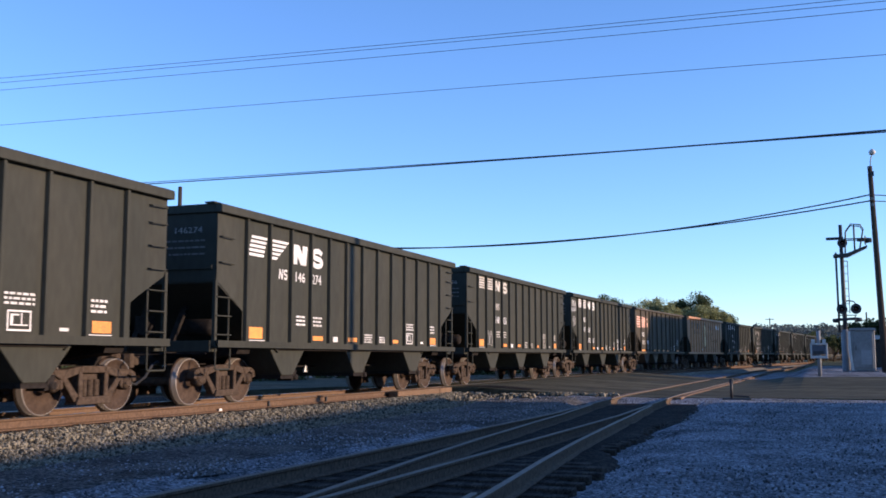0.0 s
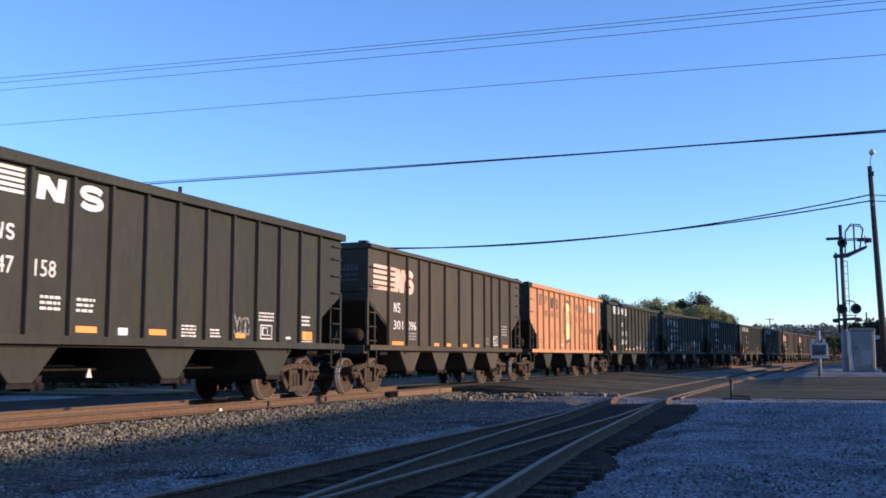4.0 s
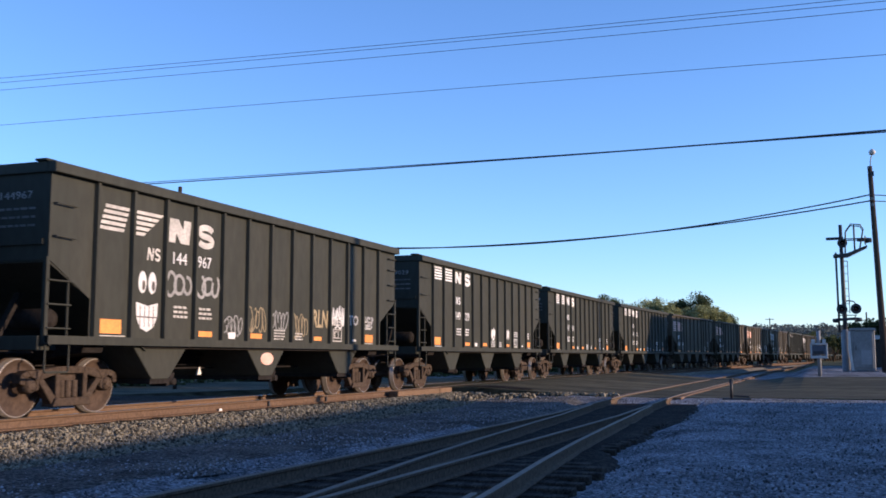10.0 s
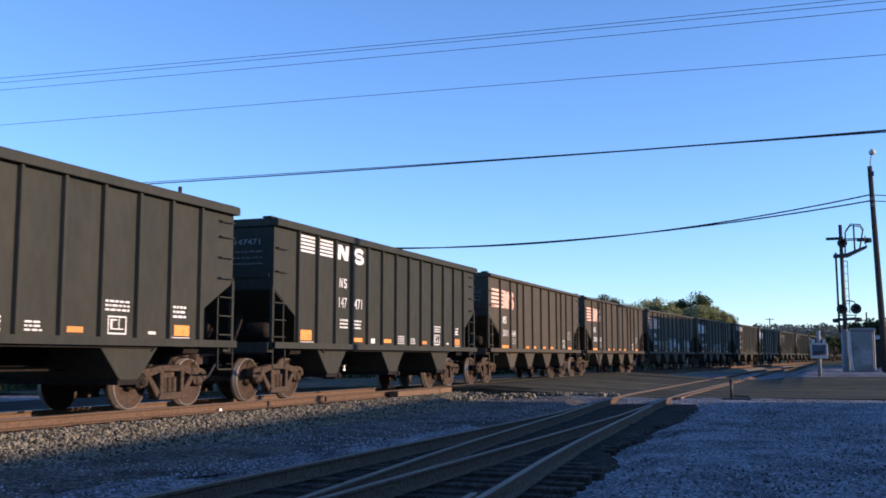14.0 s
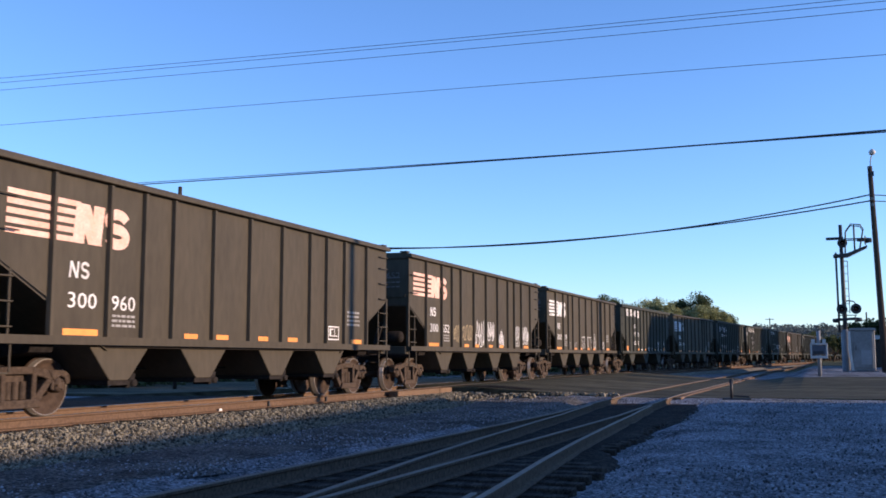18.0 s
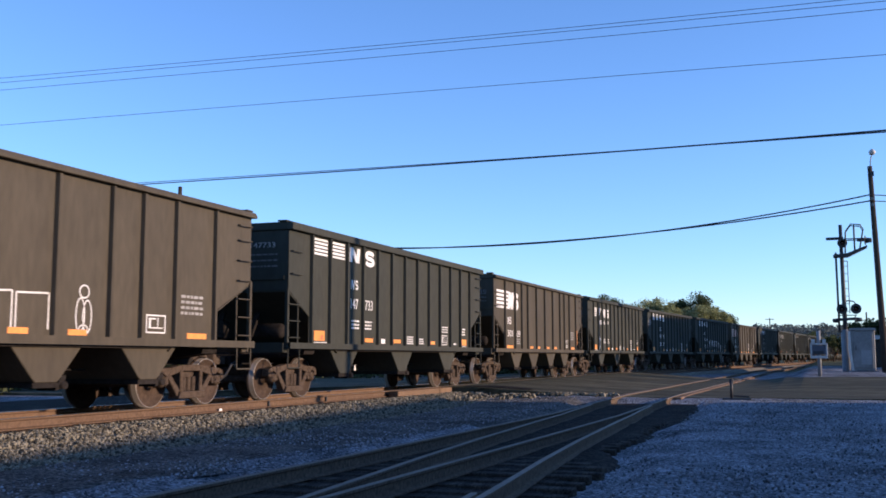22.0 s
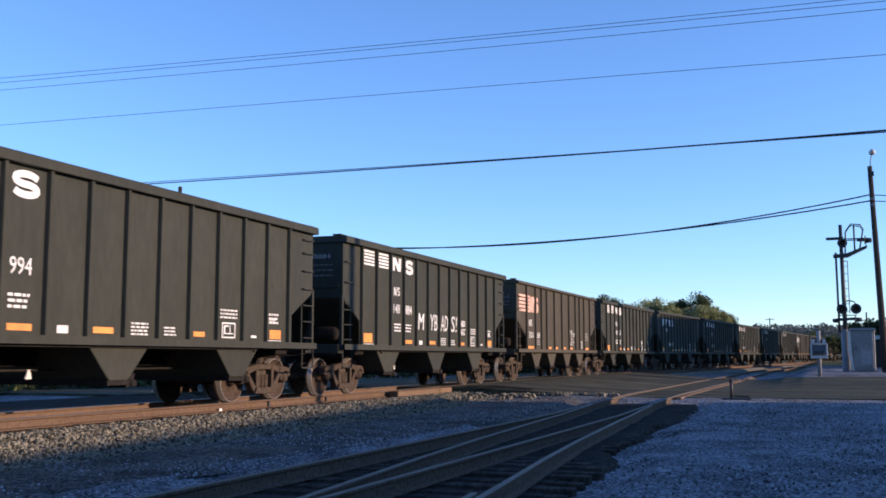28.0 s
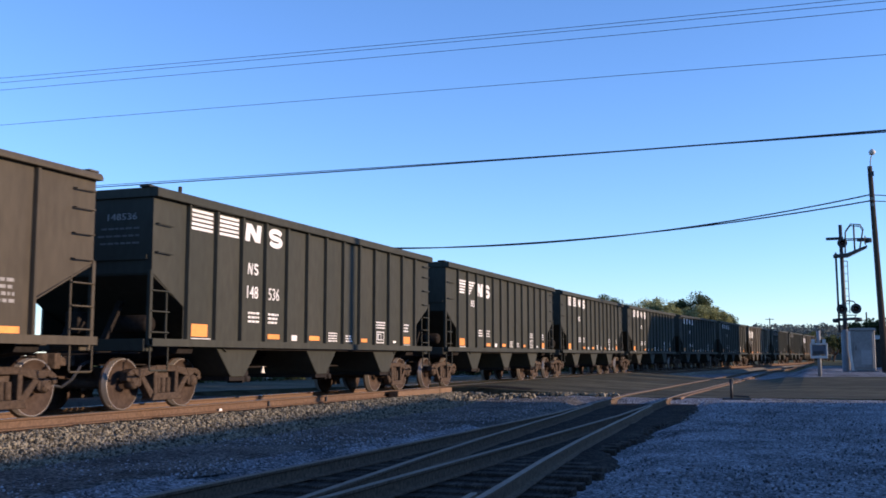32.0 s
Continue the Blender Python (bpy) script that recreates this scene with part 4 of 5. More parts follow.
def brown_marks(car, faded, seed):
    W, E = M["white"], M["pink"] if faded else M["white"]
    z0, z1 = 2.70, 3.35
    shape(car, "emblem_bars", bars5(0.37, 1.25, z0, z1, 0.03), E)
    shape(car, "emblem_bars", bars5(1.40, 1.90, z0, z1, 0.03), E)
    shape(car, "emblem_block", zig(1.76, 2.50, z0, z1 - 0.02, 0.26), E)
    shape(car, "emblem_block", bend(2.50, 3.14, z0 - 0.02, z1, 0.175), E)
    shape(car, "mark_block", zig(1.71, 1.94, 2.15, 2.41, 0.036), W)
    shape(car, "mark_block", bend(1.98, 2.17, 2.145, 2.415, 0.042), W)
    small_print(car, 2.76, 1.58, 0.6, 3, M["dull"], 0.08, seed)
    p = [panel_after(BROWN, i) for i in range(10)]
    for x, w, h in ((1.62, 0.8, 0.10), (4.78, 0.42, 0.09), (5.82, 0.42, 0.09), (7.36, 0.4, 0.09), (8.6, 0.42, 0.09), (11.72, 0.62, 0.10)):
        plates(car, "reflector", [(x, x + w, 1.265, 1.265 + h)], M["reflect"], "orange reflective plate")
    frame_box(car, p[8][0] + 0.1, p[8][1] - 0.15, 1.34, 1.66, W)
    small_print(car, p[9][0] + 0.15, 2.0, 0.7, 4, M["dull"], 0.10, seed + 2)


def number(car, left, right, kind):
    if kind == "block":
        words(car, left, BLACK_RIBS[2] + 0.27, 2.12, 0.26, M["white"], 0.42, "car_number")
        words(car, right, BLACK_RIBS[3] + 0.20, 2.12, 0.26, M["white"], 0.44, "car_number")
    elif kind == "slant":
        words(car, left, BLACK_RIBS[2] + 0.27, 2.59, 0.22, M["white"], 0.42, "car_number")
        words(car, right, BLACK_RIBS[3] + 0.12, 2.59, 0.22, M["white"], 0.44, "car_number")
    else:
        words(car, left, 1.71, 1.69, 0.25, M["white"], 0.66, "car_number")
        words(car, right, 2.74, 1.69, 0.25, M["white"], 0.60, "car_number")
    if kind == "brown":
        words(car, left + right, 0.46, 3.16, 0.17, M["faintwhite"], 0.85, "end_number", end=True)
    else:
        words(car, left + right, 0.62, 3.33, 0.12, M["dull"], 0.62, "end_number", end=True)
    r = random.Random(int(left + right))
    for i in range(3):
        bm = bmesh.new()
        y = -1.3
        while y < -0.5:
            w = r.uniform(0.05, 0.16)
            box(bm, 0.046, 0.0505, y, y + w, 3.16 - 0.13 * i, 3.195 - 0.13 * i)
            y += w + 0.03
        tagged(part("end_stencil", bm, M["faintwhite"], car), kind="stuff")


# ------------------------------------------------------------------ the train
LINKED = {"black": 14.799, "orange": 14.799, "brown": 15.439}
# order along the train: paint, emblem style, worn emblem, number
TRAIN = [("black", "block", 0, ""), ("black", "block", 0, ""), ("black", "slant", 0, "146274"), ("black", "block", 1, "148926"), ("black", "block", 0, "147158"),
         ("brown", "", 1, "301096"), ("orange", "", 0, "146313"), ("black", "block", 0, "148521"), ("black", "slant", 1, "144967"), ("black", "block", 0, "149029"),
         ("black", "block", 0, "147154"), ("black", "block", 0, "147471"), ("brown", "", 1, "301364"), ("brown", "", 1, "300960"), ("brown", "", 1, "300652"),
         ("brown", "", 0, "301219"), ("black", "block", 0, "147733"), ("brown", "", 0, "301539"), ("black", "slant", 0, "146289"), ("black", "block", 0, "148994"),
         ("black", "block", 0, "148884"), ("brown", "", 1, "301268"), ("black", "block", 0, "148536"), ("black", "slant", 0, ""), ("black", "block", 0, ""),
         ("black", "block", 0, ""), ("black", "block", 0, ""), ("black", "block", 0, ""), ("brown", "", 0, ""), ("black", "block", 0, ""), ("black", "block", 0, ""),
         ("brown", "", 0, ""), ("black", "block", 0, ""), ("black", "block", 0, "")]
FIRST = 2                   # the car whose front stands at START when the clip begins
START = 16.622
SLACK = {1: -0.13, 2: -0.08, 3: -0.1, 4: -0.14, 5: -0.04, 6: -0.07, 7: 0.13, 8: 0.15, 9: 0.13, 10: 0.14, 11: 0.01, 12: -0.01, 13: -0.06, 14: -0.1, 15: -0.14, 16: -0.26, 17: -0.26, 18: -0.31, 19: -0.14, 20: -0.24}


def travelled(t):
    """Metres that the train has run since the start."""
    return 9.3 * t + 0.0215 * t * t / 2 - 0.0011 * t ** 3 / 6 - between(t, (21.0, 21.5), (0.0, 0.37))


def car_starts():
    out, s = [], START
    for i, row in enumerate(TRAIN):
        out.append(s)
        s += LINKED[row[0]]
    back = out[FIRST] - START
    return [s - back + SLACK.get(i - FIRST, 0.0 if i - FIRST < 20 else -0.35) for i, s in enumerate(out)]


KINDS = {"black": BLACK, "brown": BROWN, "orange": ORANGE}
STARTS = car_starts()


def car_pose(i, t):
    k = KINDS[TRAIN[i][0]]
    s = STARTS[i] - travelled(t)
    a, b = main_line(s + k["truck"])[0], main_line(s + k["length"] - k["truck"])[0]
    h = math.atan2(b.y - a.y, b.x - a.x)
    tilt = math.atan2(b.z - a.z, (b - a).length)
    m = Matrix.Translation(a) @ Matrix.Rotation(h, 4, "Z") @ Matrix.Rotation(-tilt, 4, "Y")
    return m @ Matrix.Translation((-k["truck"], 0, 0))


def orange_marks(car):
    K, F = M["ink"], M["faint"]
    p = [panel_after(ORANGE, i) for i in range(12)]
    shape(car, "emblem_bars", bars5(p[0][0] + 0.12, p[0][1] - 0.12, 3.06, 3.50, 0.30), K)
    shape(car, "emblem_bars", bars5(p[1][0] + 0.04, p[1][0] + 0.25, 3.06, 3.46, 0.0, 1.25), K)
    shape(car, "emblem_block", zig(p[2][0] + 0.04, p[2][1] - 0.03, 3.00, 3.46, 0.26), K)
    shape(car, "emblem_block", bend(p[3][0] + 0.02, p[3][1] - 0.14, 2.98, 3.44, 0.118), K)
    words(car, "146", p[2][0] + 0.12, 2.62, 0.26, M["ink"], 0.55, "car_number")
    words(car, "313", p[3][0] + 0.06, 2.62, 0.26, M["ink"], 0.52, "car_number")
    shape(car, "mark_block", zig(p[1][0] + 0.22, p[1][0] + 0.42, 2.64, 2.88, 0.036), K)
    shape(car, "mark_block", bend(p[1][0] + 0.46, p[1][0] + 0.62, 2.635, 2.885, 0.042), K)
    cx, cz = 6.17, 2.52
    def oval(a, b, n=40):
        return [(cx + a * math.cos(math.tau * i / n), cz + b * math.sin(math.tau * i / n)) for i in range(n)]
    for name, a, b, t, d, mat in (("emblem_rim", 0.91, 1.03, 0.03, 0.003, M["cream"]), ("emblem_ring", 0.88, 1.0, 0.16, 0.005, K)):
        bm = bmesh.new()
        outer, inner = oval(a, b), oval(a - t, b - t)
        for i in range(40):
            j = (i + 1) % 40
            prism(bm, [outer[i], outer[j], inner[j], inner[i]], "y", -PANEL - d, -PANEL + 0.002)
        part(name, bm, mat, car)
    bm = bmesh.new()
    prism(bm, [(min(cx + 0.40, max(cx - 0.40, x)), z) for x, z in oval(0.70, 0.83)], "y", -PANEL - 0.009, -PANEL + 0.002)
    part("emblem_disc", bm, M["cream"], car)
    bm = bmesh.new()
    edge = [(0.11, 2.42 + 0.16 * i) for i in range(8)] + [(0.16 + 0.13 * i, 2.28 - 0.11 * i) for i in range(7)] + [(1.0, 1.32 + 0.14 * i) for i in range(2)]
    for x, z in edge:
        lathe(bm, [(-0.012, 0.012), (-0.010, 0.022), (0.002, 0.026)], 6, "y", (x, -PANEL, z))
    part("rivet_row", bm, K, car, "dark rivet heads along the corner")
    bm = bmesh.new()
    for i in range(30):
        a = math.tau * i / 30
        if abs(math.sin(a)) > 0.25:
            x, z = cx + 0.80 * math.cos(a), cz + 0.92 * math.sin(a)
            box(bm, x - 0.03, x + 0.03, -PANEL - 0.009, -PANEL - 0.004, z - 0.035, z + 0.035)
    part("emblem_lettering", bm, M["faint"], car)
    w = words(car, "50", cx - 0.36, cz - 0.1, 0.62, M["orange"], 0.72, "emblem_number")
    w.location.y = -0.009
    for text, i, dx, wd in (("PI", 7, 0.12, 0.45), ("ER", 8, 0.0, 0.58), ("6", 9, 0.2, 0.28)):
        words(car, text, p[i][0] + dx, 3.02, 0.36, K, wd, bold=0.022)
    for text, i, z, wd in (("Fifty", 7, 2.58, 0.42), ("Years", 8, 2.58, 0.52), ("of", 7, 2.06, 0.18), ("World", 8, 2.06, 0.56), ("Class", 9, 2.06, 0.56), ("Service", 10, 2.06, 0.7)):
        words(car, text, p[i][0] + 0.1, z, 0.34, F, wd, bold=0.008)
    shape(car, "painted_patch", [[(p[10][0] + 0.02, 3.18), (p[10][1], 3.10), (p[10][1], 3.40), (p[10][0] + 0.06, 3.44)],
                                 [(p[11][0], 3.14), (p[11][1] - 0.2, 3.10), (p[11][1] - 0.16, 3.36), (p[11][0] + 0.04, 3.38)]], M["white"], "white painted-over patch")
    plates(car, "white_plate", [(p[4][0] + 0.2, p[4][0] + 0.5, 1.42, 1.52)], M["white"])
    frame_box(car, p[9][0] + 0.2, p[9][0] + 0.55, 1.32, 1.58, M["ink"])
    for i in (2, 3):
        small_print(car, p[i][0] + 0.1, 1.92, 0.5, 3, M["faint"], 0.09, 70 + i)
    for i in (0, 5, 8):
        small_print(car, p[i][0] + 0.1, 1.62, 0.5, 2, M["faint"], 0.12, 80 + i)


def make_train():
    cars, proto = [], {}
    for i, (paint, style, worn, num) in enumerate(TRAIN):
        key = (paint, style, worn)
        if key not in proto:
            base = proto.get(paint)
            if base is None:
                plain = hopper_car(KINDS[paint])
                proto[paint] = plain
                car = copy_thing(plain, pose(0, 0, 0))
            else:
                car = copy_thing(base, pose(0, 0, 0))
            if paint == "black":
                black_marks(car, style, worn, 10 * i)
            elif paint == "brown":
                brown_marks(car, worn, 10 * i)
            else:
                orange_marks(car)
            proto[key] = copy_thing(car, pose(0, 0, 0)) if paint != "orange" else None
        else:
            car = copy_thing(proto[key], pose(0, 0, 0))
        if num and paint != "orange":
            number(car, num[:3], num[3:], "brown" if paint == "brown" else style)
        decorate(car, i - FIRST)
        cars.append(car)
    spare = [ob for ob in proto.values() if ob]
    bpy.data.batch_remove([o for ob in spare for o in (*ob.children_recursive, ob)])
    for i, car in enumerate(cars):
        car.matrix_basis = car_pose(i, 0)
    return cars


def decorate(car, k):
    """Graffiti and odd marks of single cars."""
    W, D = M["white"], M["dull"]
    rb, rn = BLACK_RIBS, BROWN_RIBS
    if k in (-1, 2, 8, 9, 14):
        plates(car, "red_decal", [(rb[0] + 0.52, rb[0] + 0.64, 1.33, 1.44), (rb[11] + 0.42, rb[11] + 0.52, 1.32, 1.42)], M["red"])
    if k == 1:
        bm = bmesh.new()
        for cx in (0.30, 0.62):
            ribbon(bm, [(rb[1] + cx + 0.15 * math.cos(a), 1.42 + 0.42 * max(0.0, math.sin(a)) + 0.1 * min(0.0, math.sin(a))) for a in (math.pi * (1.15 - 1.3 * n / 16) for n in range(17))], 0.016)
            ribbon(bm, [(rb[1] + cx + 0.11 * math.cos(a), 1.42 + 0.34 * max(0.0, math.sin(a))) for a in (math.pi * (1.0 - n / 14) for n in range(15))], 0.012)
        ribbon(bm, [(rb[1] + 0.14, 1.36), (rb[1] + 0.4, 1.40), (rb[1] + 0.76, 1.33)], 0.012)
        part("graffiti", bm, D, car, "thin grey sprayed arches")
    if k == 2:
        for ob in car.children:
            if ob.name.startswith(("mark_block", "car_number")):
                ob.location.x -= 0.932
        scrawl(car, 0.15, 3.0, 0.75, 0.6, 5, W, 0.014, 4)
        scrawl(car, 0.3, 2.35, 0.5, 0.5, 6, W, 0.012, 3)
        scrawl(car, rb[8] + 0.1, 1.3, 0.6, 0.5, 7, D, 0.012, 4)
    if k == 3:
        scrawl(car, rn[7] + 0.2, 1.35, 0.3, 0.25, 8, D, 0.012, 2)
    if k == 5:
        scrawl(car, rb[7] + 0.15, 1.35, 0.5, 0.6, 9, D, 0.010, 4)
    if k == 6:
        for cx in (0.33, 0.60):
            shape(car, "graffiti", [[(rb[1] + cx + 0.11 * math.cos(a), 2.20 + 0.19 * math.sin(a)) for a in (math.tau * n / 18 for n in range(18))]], W, "white sprayed oval")
            bm = bmesh.new()
            prism(bm, [(rb[1] + cx + 0.03 + 0.045 * math.cos(a), 2.15 + 0.09 * math.sin(a)) for a in (math.tau * n / 12 for n in range(12))], "y", -PANEL - 0.008, -PANEL)
            part("graffiti", bm, M["ink"], car)
        shape(car, "graffiti", [[(rb[1] + 0.17, 1.86), (rb[1] + 0.19, 1.6), (rb[1] + 0.30, 1.42), (rb[1] + 0.48, 1.36), (rb[1] + 0.66, 1.44), (rb[1] + 0.76, 1.62), (rb[1] + 0.77, 1.86), (rb[1] + 0.48, 1.80)]], W, "white sprayed half-moon")
        bm = bmesh.new()
        box(bm, rb[1] + 0.2, rb[1] + 0.75, -PANEL - 0.008, -PANEL, 1.60, 1.62)
        for n in range(4):
            box(bm, rb[1] + 0.28 + 0.12 * n, rb[1] + 0.295 + 0.12 * n, -PANEL - 0.009, -PANEL, 1.44, 1.80)
        part("graffiti", bm, M["ink"], car)
        bm = bmesh.new()
        prism(bm, [(6.62 + 0.26 * math.cos(a), 0.90 + 0.13 * math.sin(a)) for a in (math.tau * n / 14 for n in range(14))], "y", -PANEL + 0.05, -PANEL + 0.07)
        part("paint_spot", bm, M["pink"], car, "faded red paint spot on a chute")
        scrawl(car, rb[2] + 0.1, 2.0, 0.75, 0.45, 11, D, 0.03, 3)
        scrawl(car, rb[3] + 0.1, 2.0, 0.75, 0.5, 12, D, 0.03, 3)
        for j, i in enumerate((4, 5, 6, 7)):
            scrawl(car, rb[i] + 0.12, 1.33 + 0.08 * (j % 3), 0.66, 0.42 + 0.14 * (j % 2), 20 + i, (D, M["tan"], D, M["tan"])[j], 0.013, 5)
        spikes(car, rb[9] + 0.12, 1.62, 0.68, 0.62, 29, W, 0.016, 7)
        words(car, "RLN", rb[8] + 0.1, 1.62, 0.40, M["tan"], 0.74, "graffiti", lean=0.1, bold=0.012)
        words(car, "TO", rb[10] + 0.14, 1.72, 0.24, D, 0.55, "graffiti", lean=0.1, bold=0.01)
        words(car, "IS?", rb[11] + 0.1, 1.68, 0.28, D, 0.56, "graffiti", lean=0.12, bold=0.01)
    if k == 7:
        spikes(car, rb[6] + 0.12, 1.55, 0.55, 0.5, 31, W, 0.032, 6)
        spikes(car, rb[8] + 0.15, 1.58, 0.42, 0.36, 32, W, 0.02, 6)
    if k == 8:
        bm = bmesh.new()
        ribbon(bm, [(rb[5] + 0.16, 1.4), (rb[5] + 0.2, 1.8), (rb[5] + 0.26, 2.1)], 0.014)
        part("chalk_streak", bm, W, car)
    if k == 12:
        scrawl(car, 3.65, 1.4, 0.6, 0.55, 40, M["tan"], 0.018, 4)
        scrawl(car, 4.55, 1.45, 1.0, 0.55, 41, M["tan"], 0.02, 6)
        spikes(car, 5.78, 1.28, 1.0, 1.0, 42, W, 0.014, 5)
        spikes(car, 7.1, 1.5, 0.85, 0.7, 43, W, 0.014, 7)
        spikes(car, 8.42, 1.28, 0.65, 0.65, 44, W, 0.012, 8)
        scrawl(car, 10.5, 1.62, 0.6, 0.5, 45, W, 0.014, 4)
        spikes(car, 11.45, 1.42, 0.95, 0.7, 46, W, 0.013, 9)
    if k == 13:
        scrawl(car, 3.65, 1.3, 0.4, 0.3, 50, D, 0.010, 3)
        scrawl(car, 4.75, 1.3, 0.42, 0.3, 51, D, 0.010, 3)
        bm = bmesh.new()
        for x0, x1 in ((6.25, 6.85), (7.02, 7.42), (7.5, 8.16)):
            ribbon(bm, [(x0, 1.3), (x0, 1.86), (x1, 1.88), (x1, 1.34)], 0.014)
        ribbon(bm, [(6.45, 1.7), (6.45, 1.35), (6.65, 1.35), (6.66, 1.62)], 0.012)
        part("graffiti", bm, W, car, "thin white sprayed boxes")
        bm = bmesh.new()
        for cx, cz, rx, rz in ((8.94, 1.95, 0.11, 0.10), (8.86, 1.58, 0.10, 0.27), (9.02, 1.56, 0.10, 0.26), (8.94, 1.36, 0.10, 0.07)):
            ribbon(bm, [(cx + rx * math.cos(a), cz + rz * math.sin(a)) for a in (math.tau * n / 16 for n in range(17))], 0.011)
        part("graffiti", bm, W, car, "thin white looped doodle")
    if k == 15:
        plates(car, "paint_smear", [(12.9, 12.96, 1.5, 2.15)], M["reflect"])
    if k == 16:
        scrawl(car, rb[1] + 0.2, 1.3, 0.45, 0.7, 61, W, 0.02, 2)
    if k == 17:
        scrawl(car, 0.2, 2.9, 0.65, 0.35, 62, D, 0.018, 4)
    if k == 18:
        for text, i, z, w in (("M", 4, 1.72, 0.42), ("YB", 5, 1.72, 0.62), ("AD", 6, 1.72, 0.6), ("S!", 7, 1.72, 0.5)):
            words(car, text, rb[i] + 0.22, z, 0.5, W, w, "graffiti", lean=0.1)
        for text, z in (("NIO", 1.9), ("NGC", 1.64)):
            words(car, text, rb[8] + 0.17, z, 0.20, W, 0.44, "graffiti", lean=0.16, bold=0.006)
    if k in (17, 18, 5, 9):
        words(car, "H69", rb[11] + 0.12, 1.66, 0.10, W, 0.3, "stencil")
    if k == 19:
        scrawl(car, rn[6] + 0.3, 1.42, 0.85, 0.75, 65, W, 0.014, 3)


CARS = make_train()
for i, car in enumerate(CARS):
    if TRAIN[i][2] and TRAIN[i][0] == "black":
        tagged(car, "weathered black steel coal hopper with worn grey emblem and spray paint")


# ------------------------------------------------------------------ signal mast, case, sign, poles
def signal_head(parent, x, y, z, face, r=0.17, name="signal_head"):
    """A round target with hood and lens; face: +1 towards the camera, -1 away, 0 sideways."""
    bm = bmesh.new()
    lathe(bm, [(-0.02, r * 1.5), (0.0, r * 1.5), (0.01, r * 1.45), (0.01, 0.02)], 20, "x")
    lathe(bm, [(0.0, r * 0.9), (0.25, r * 0.7), (0.27, 0.02)], 14, "x")
    head = part(name, bm, M["dark"], parent, at=pose(x, y, z, 0, 0, face))
    bm = bmesh.new()
    pts = [(-0.34, r * 0.8), (-0.02, r * 0.85), (-0.02, r * 0.80), (-0.34, r * 0.75)]
    n = 14
    rings = []
    for w, rr in pts:
        rings.append([bm.verts.new((w, rr * math.cos(math.pi * (1.15 * j / n - 0.075)), rr * math.sin(math.pi * (1.15 * j / n - 0.075)))) for j in range(n + 1)])
    for a, b in zip(rings, rings[1:] + rings[:1]):
        for j in range(n):
            bm.faces.new((a[j], a[j + 1], b[j + 1], b[j]))
    part("hood", bm, M["dark"], head)
    bm = bmesh.new()
    lathe(bm, [(-0.05, 0.02), (-0.045, r * 0.5), (-0.02, r * 0.75)], 14, "x")
    part("lens", bm, M["glass"], head)
    return head


def make_mast(at):
    mast = bare("signal_mast", "tall black railway signal mast with platform, ladder and crossing lights", "signal", at=at)
    bm = bmesh.new()
    tube(bm, [(0, 0, 0), (0, 0, 6.62)], 0.105, 14, taper=0.075)
    part("pole", bm, M["dark"], mast)
    bm = bmesh.new()
    lathe(bm, [(0.0, 0.32), (0.06, 0.32), (0.10, 0.20), (1.9, 0.19), (2.0, 0.11)], 16, "z")
    part("base", bm, M["silver"], mast, "grey sheet-metal lower casing")
    bm = bmesh.new()
    tube(bm, [(0.0, 0.24, 1.9), (0.0, 0.24, 5.4)], 0.045, 8)
    part("conduit", bm, M["dark"], mast)
    bm = bmesh.new()
    tube(bm, [(0, -0.22, 2.7), (0, -0.22, 5.0)], 0.018, 6)
    tube(bm, [(0, -0.02, 5.0), (0, -0.22, 5.0)], 0.018, 6)
    lad = part("ladder", bm, M["dark"], mast)
    for i in range(7):
        rod("rung", [(0, -0.05, 2.8 + 0.33 * i), (0, -0.22, 2.8 + 0.33 * i)], 0.014, M["dark"], lad)
    bm = bmesh.new()
    prism(bm, [(0.35, 5.18), (-0.25, 5.18), (-1.05, 5.56), (-1.05, 5.64), (-0.2, 5.32), (0.35, 5.28)], "x", -0.35, 0.35)
    part("platform", bm, M["dark"], mast)
    for x in (0.3, -0.3):
        rod("railing", [(x, -0.15, 5.3), (x, -0.2, 6.3), (x, -0.42, 6.6), (x, -0.82, 6.55), (x, -0.92, 6.35), (x, -0.75, 5.5)], 0.028, M["dark"], mast)
        rod("railing", [(x, -0.55, 5.4), (x, -0.55, 6.55)], 0.028, M["dark"], mast)
        rod("railing", [(x, -0.2, 5.95), (x, -0.9, 5.95)], 0.024, M["dark"], mast)
    rod("cross_arm", [(0, 0.62, 6.02), (0, -0.1, 6.02)], 0.07, M["dark"], mast)
    signal_head(mast, -0.1, -0.05, 5.8, 0, 0.14)
    signal_head(mast, 0.0, -1.0, 5.88, -100, 0.14)
    signal_head(mast, -0.1, 0.10, 2.89, 0, 0.15, "crossing_light")
    signal_head(mast, -0.12, -0.47, 2.89, 0, 0.15, "crossing_light")
    signal_head(mast, 0.0, 0.24, 2.40, 85, 0.12, "crossing_light")
    signal_head(mast, 0.0, -0.44, 2.42, -85, 0.12, "crossing_light")
    rod("light_arm", [(0, 0.24, 2.62), (0, -0.5, 2.62)], 0.022, M["dark"], mast)
    rod("light_arm", [(0, 0.24, 2.62), (0, 0.24, 2.2)], 0.03, M["dark"], mast)
    rod("light_arm", [(0, -0.47, 3.1), (0, -0.40, 3.22), (0, -0.15, 3.26), (0, 0, 3.2)], 0.03, M["dark"], mast)
    return mast


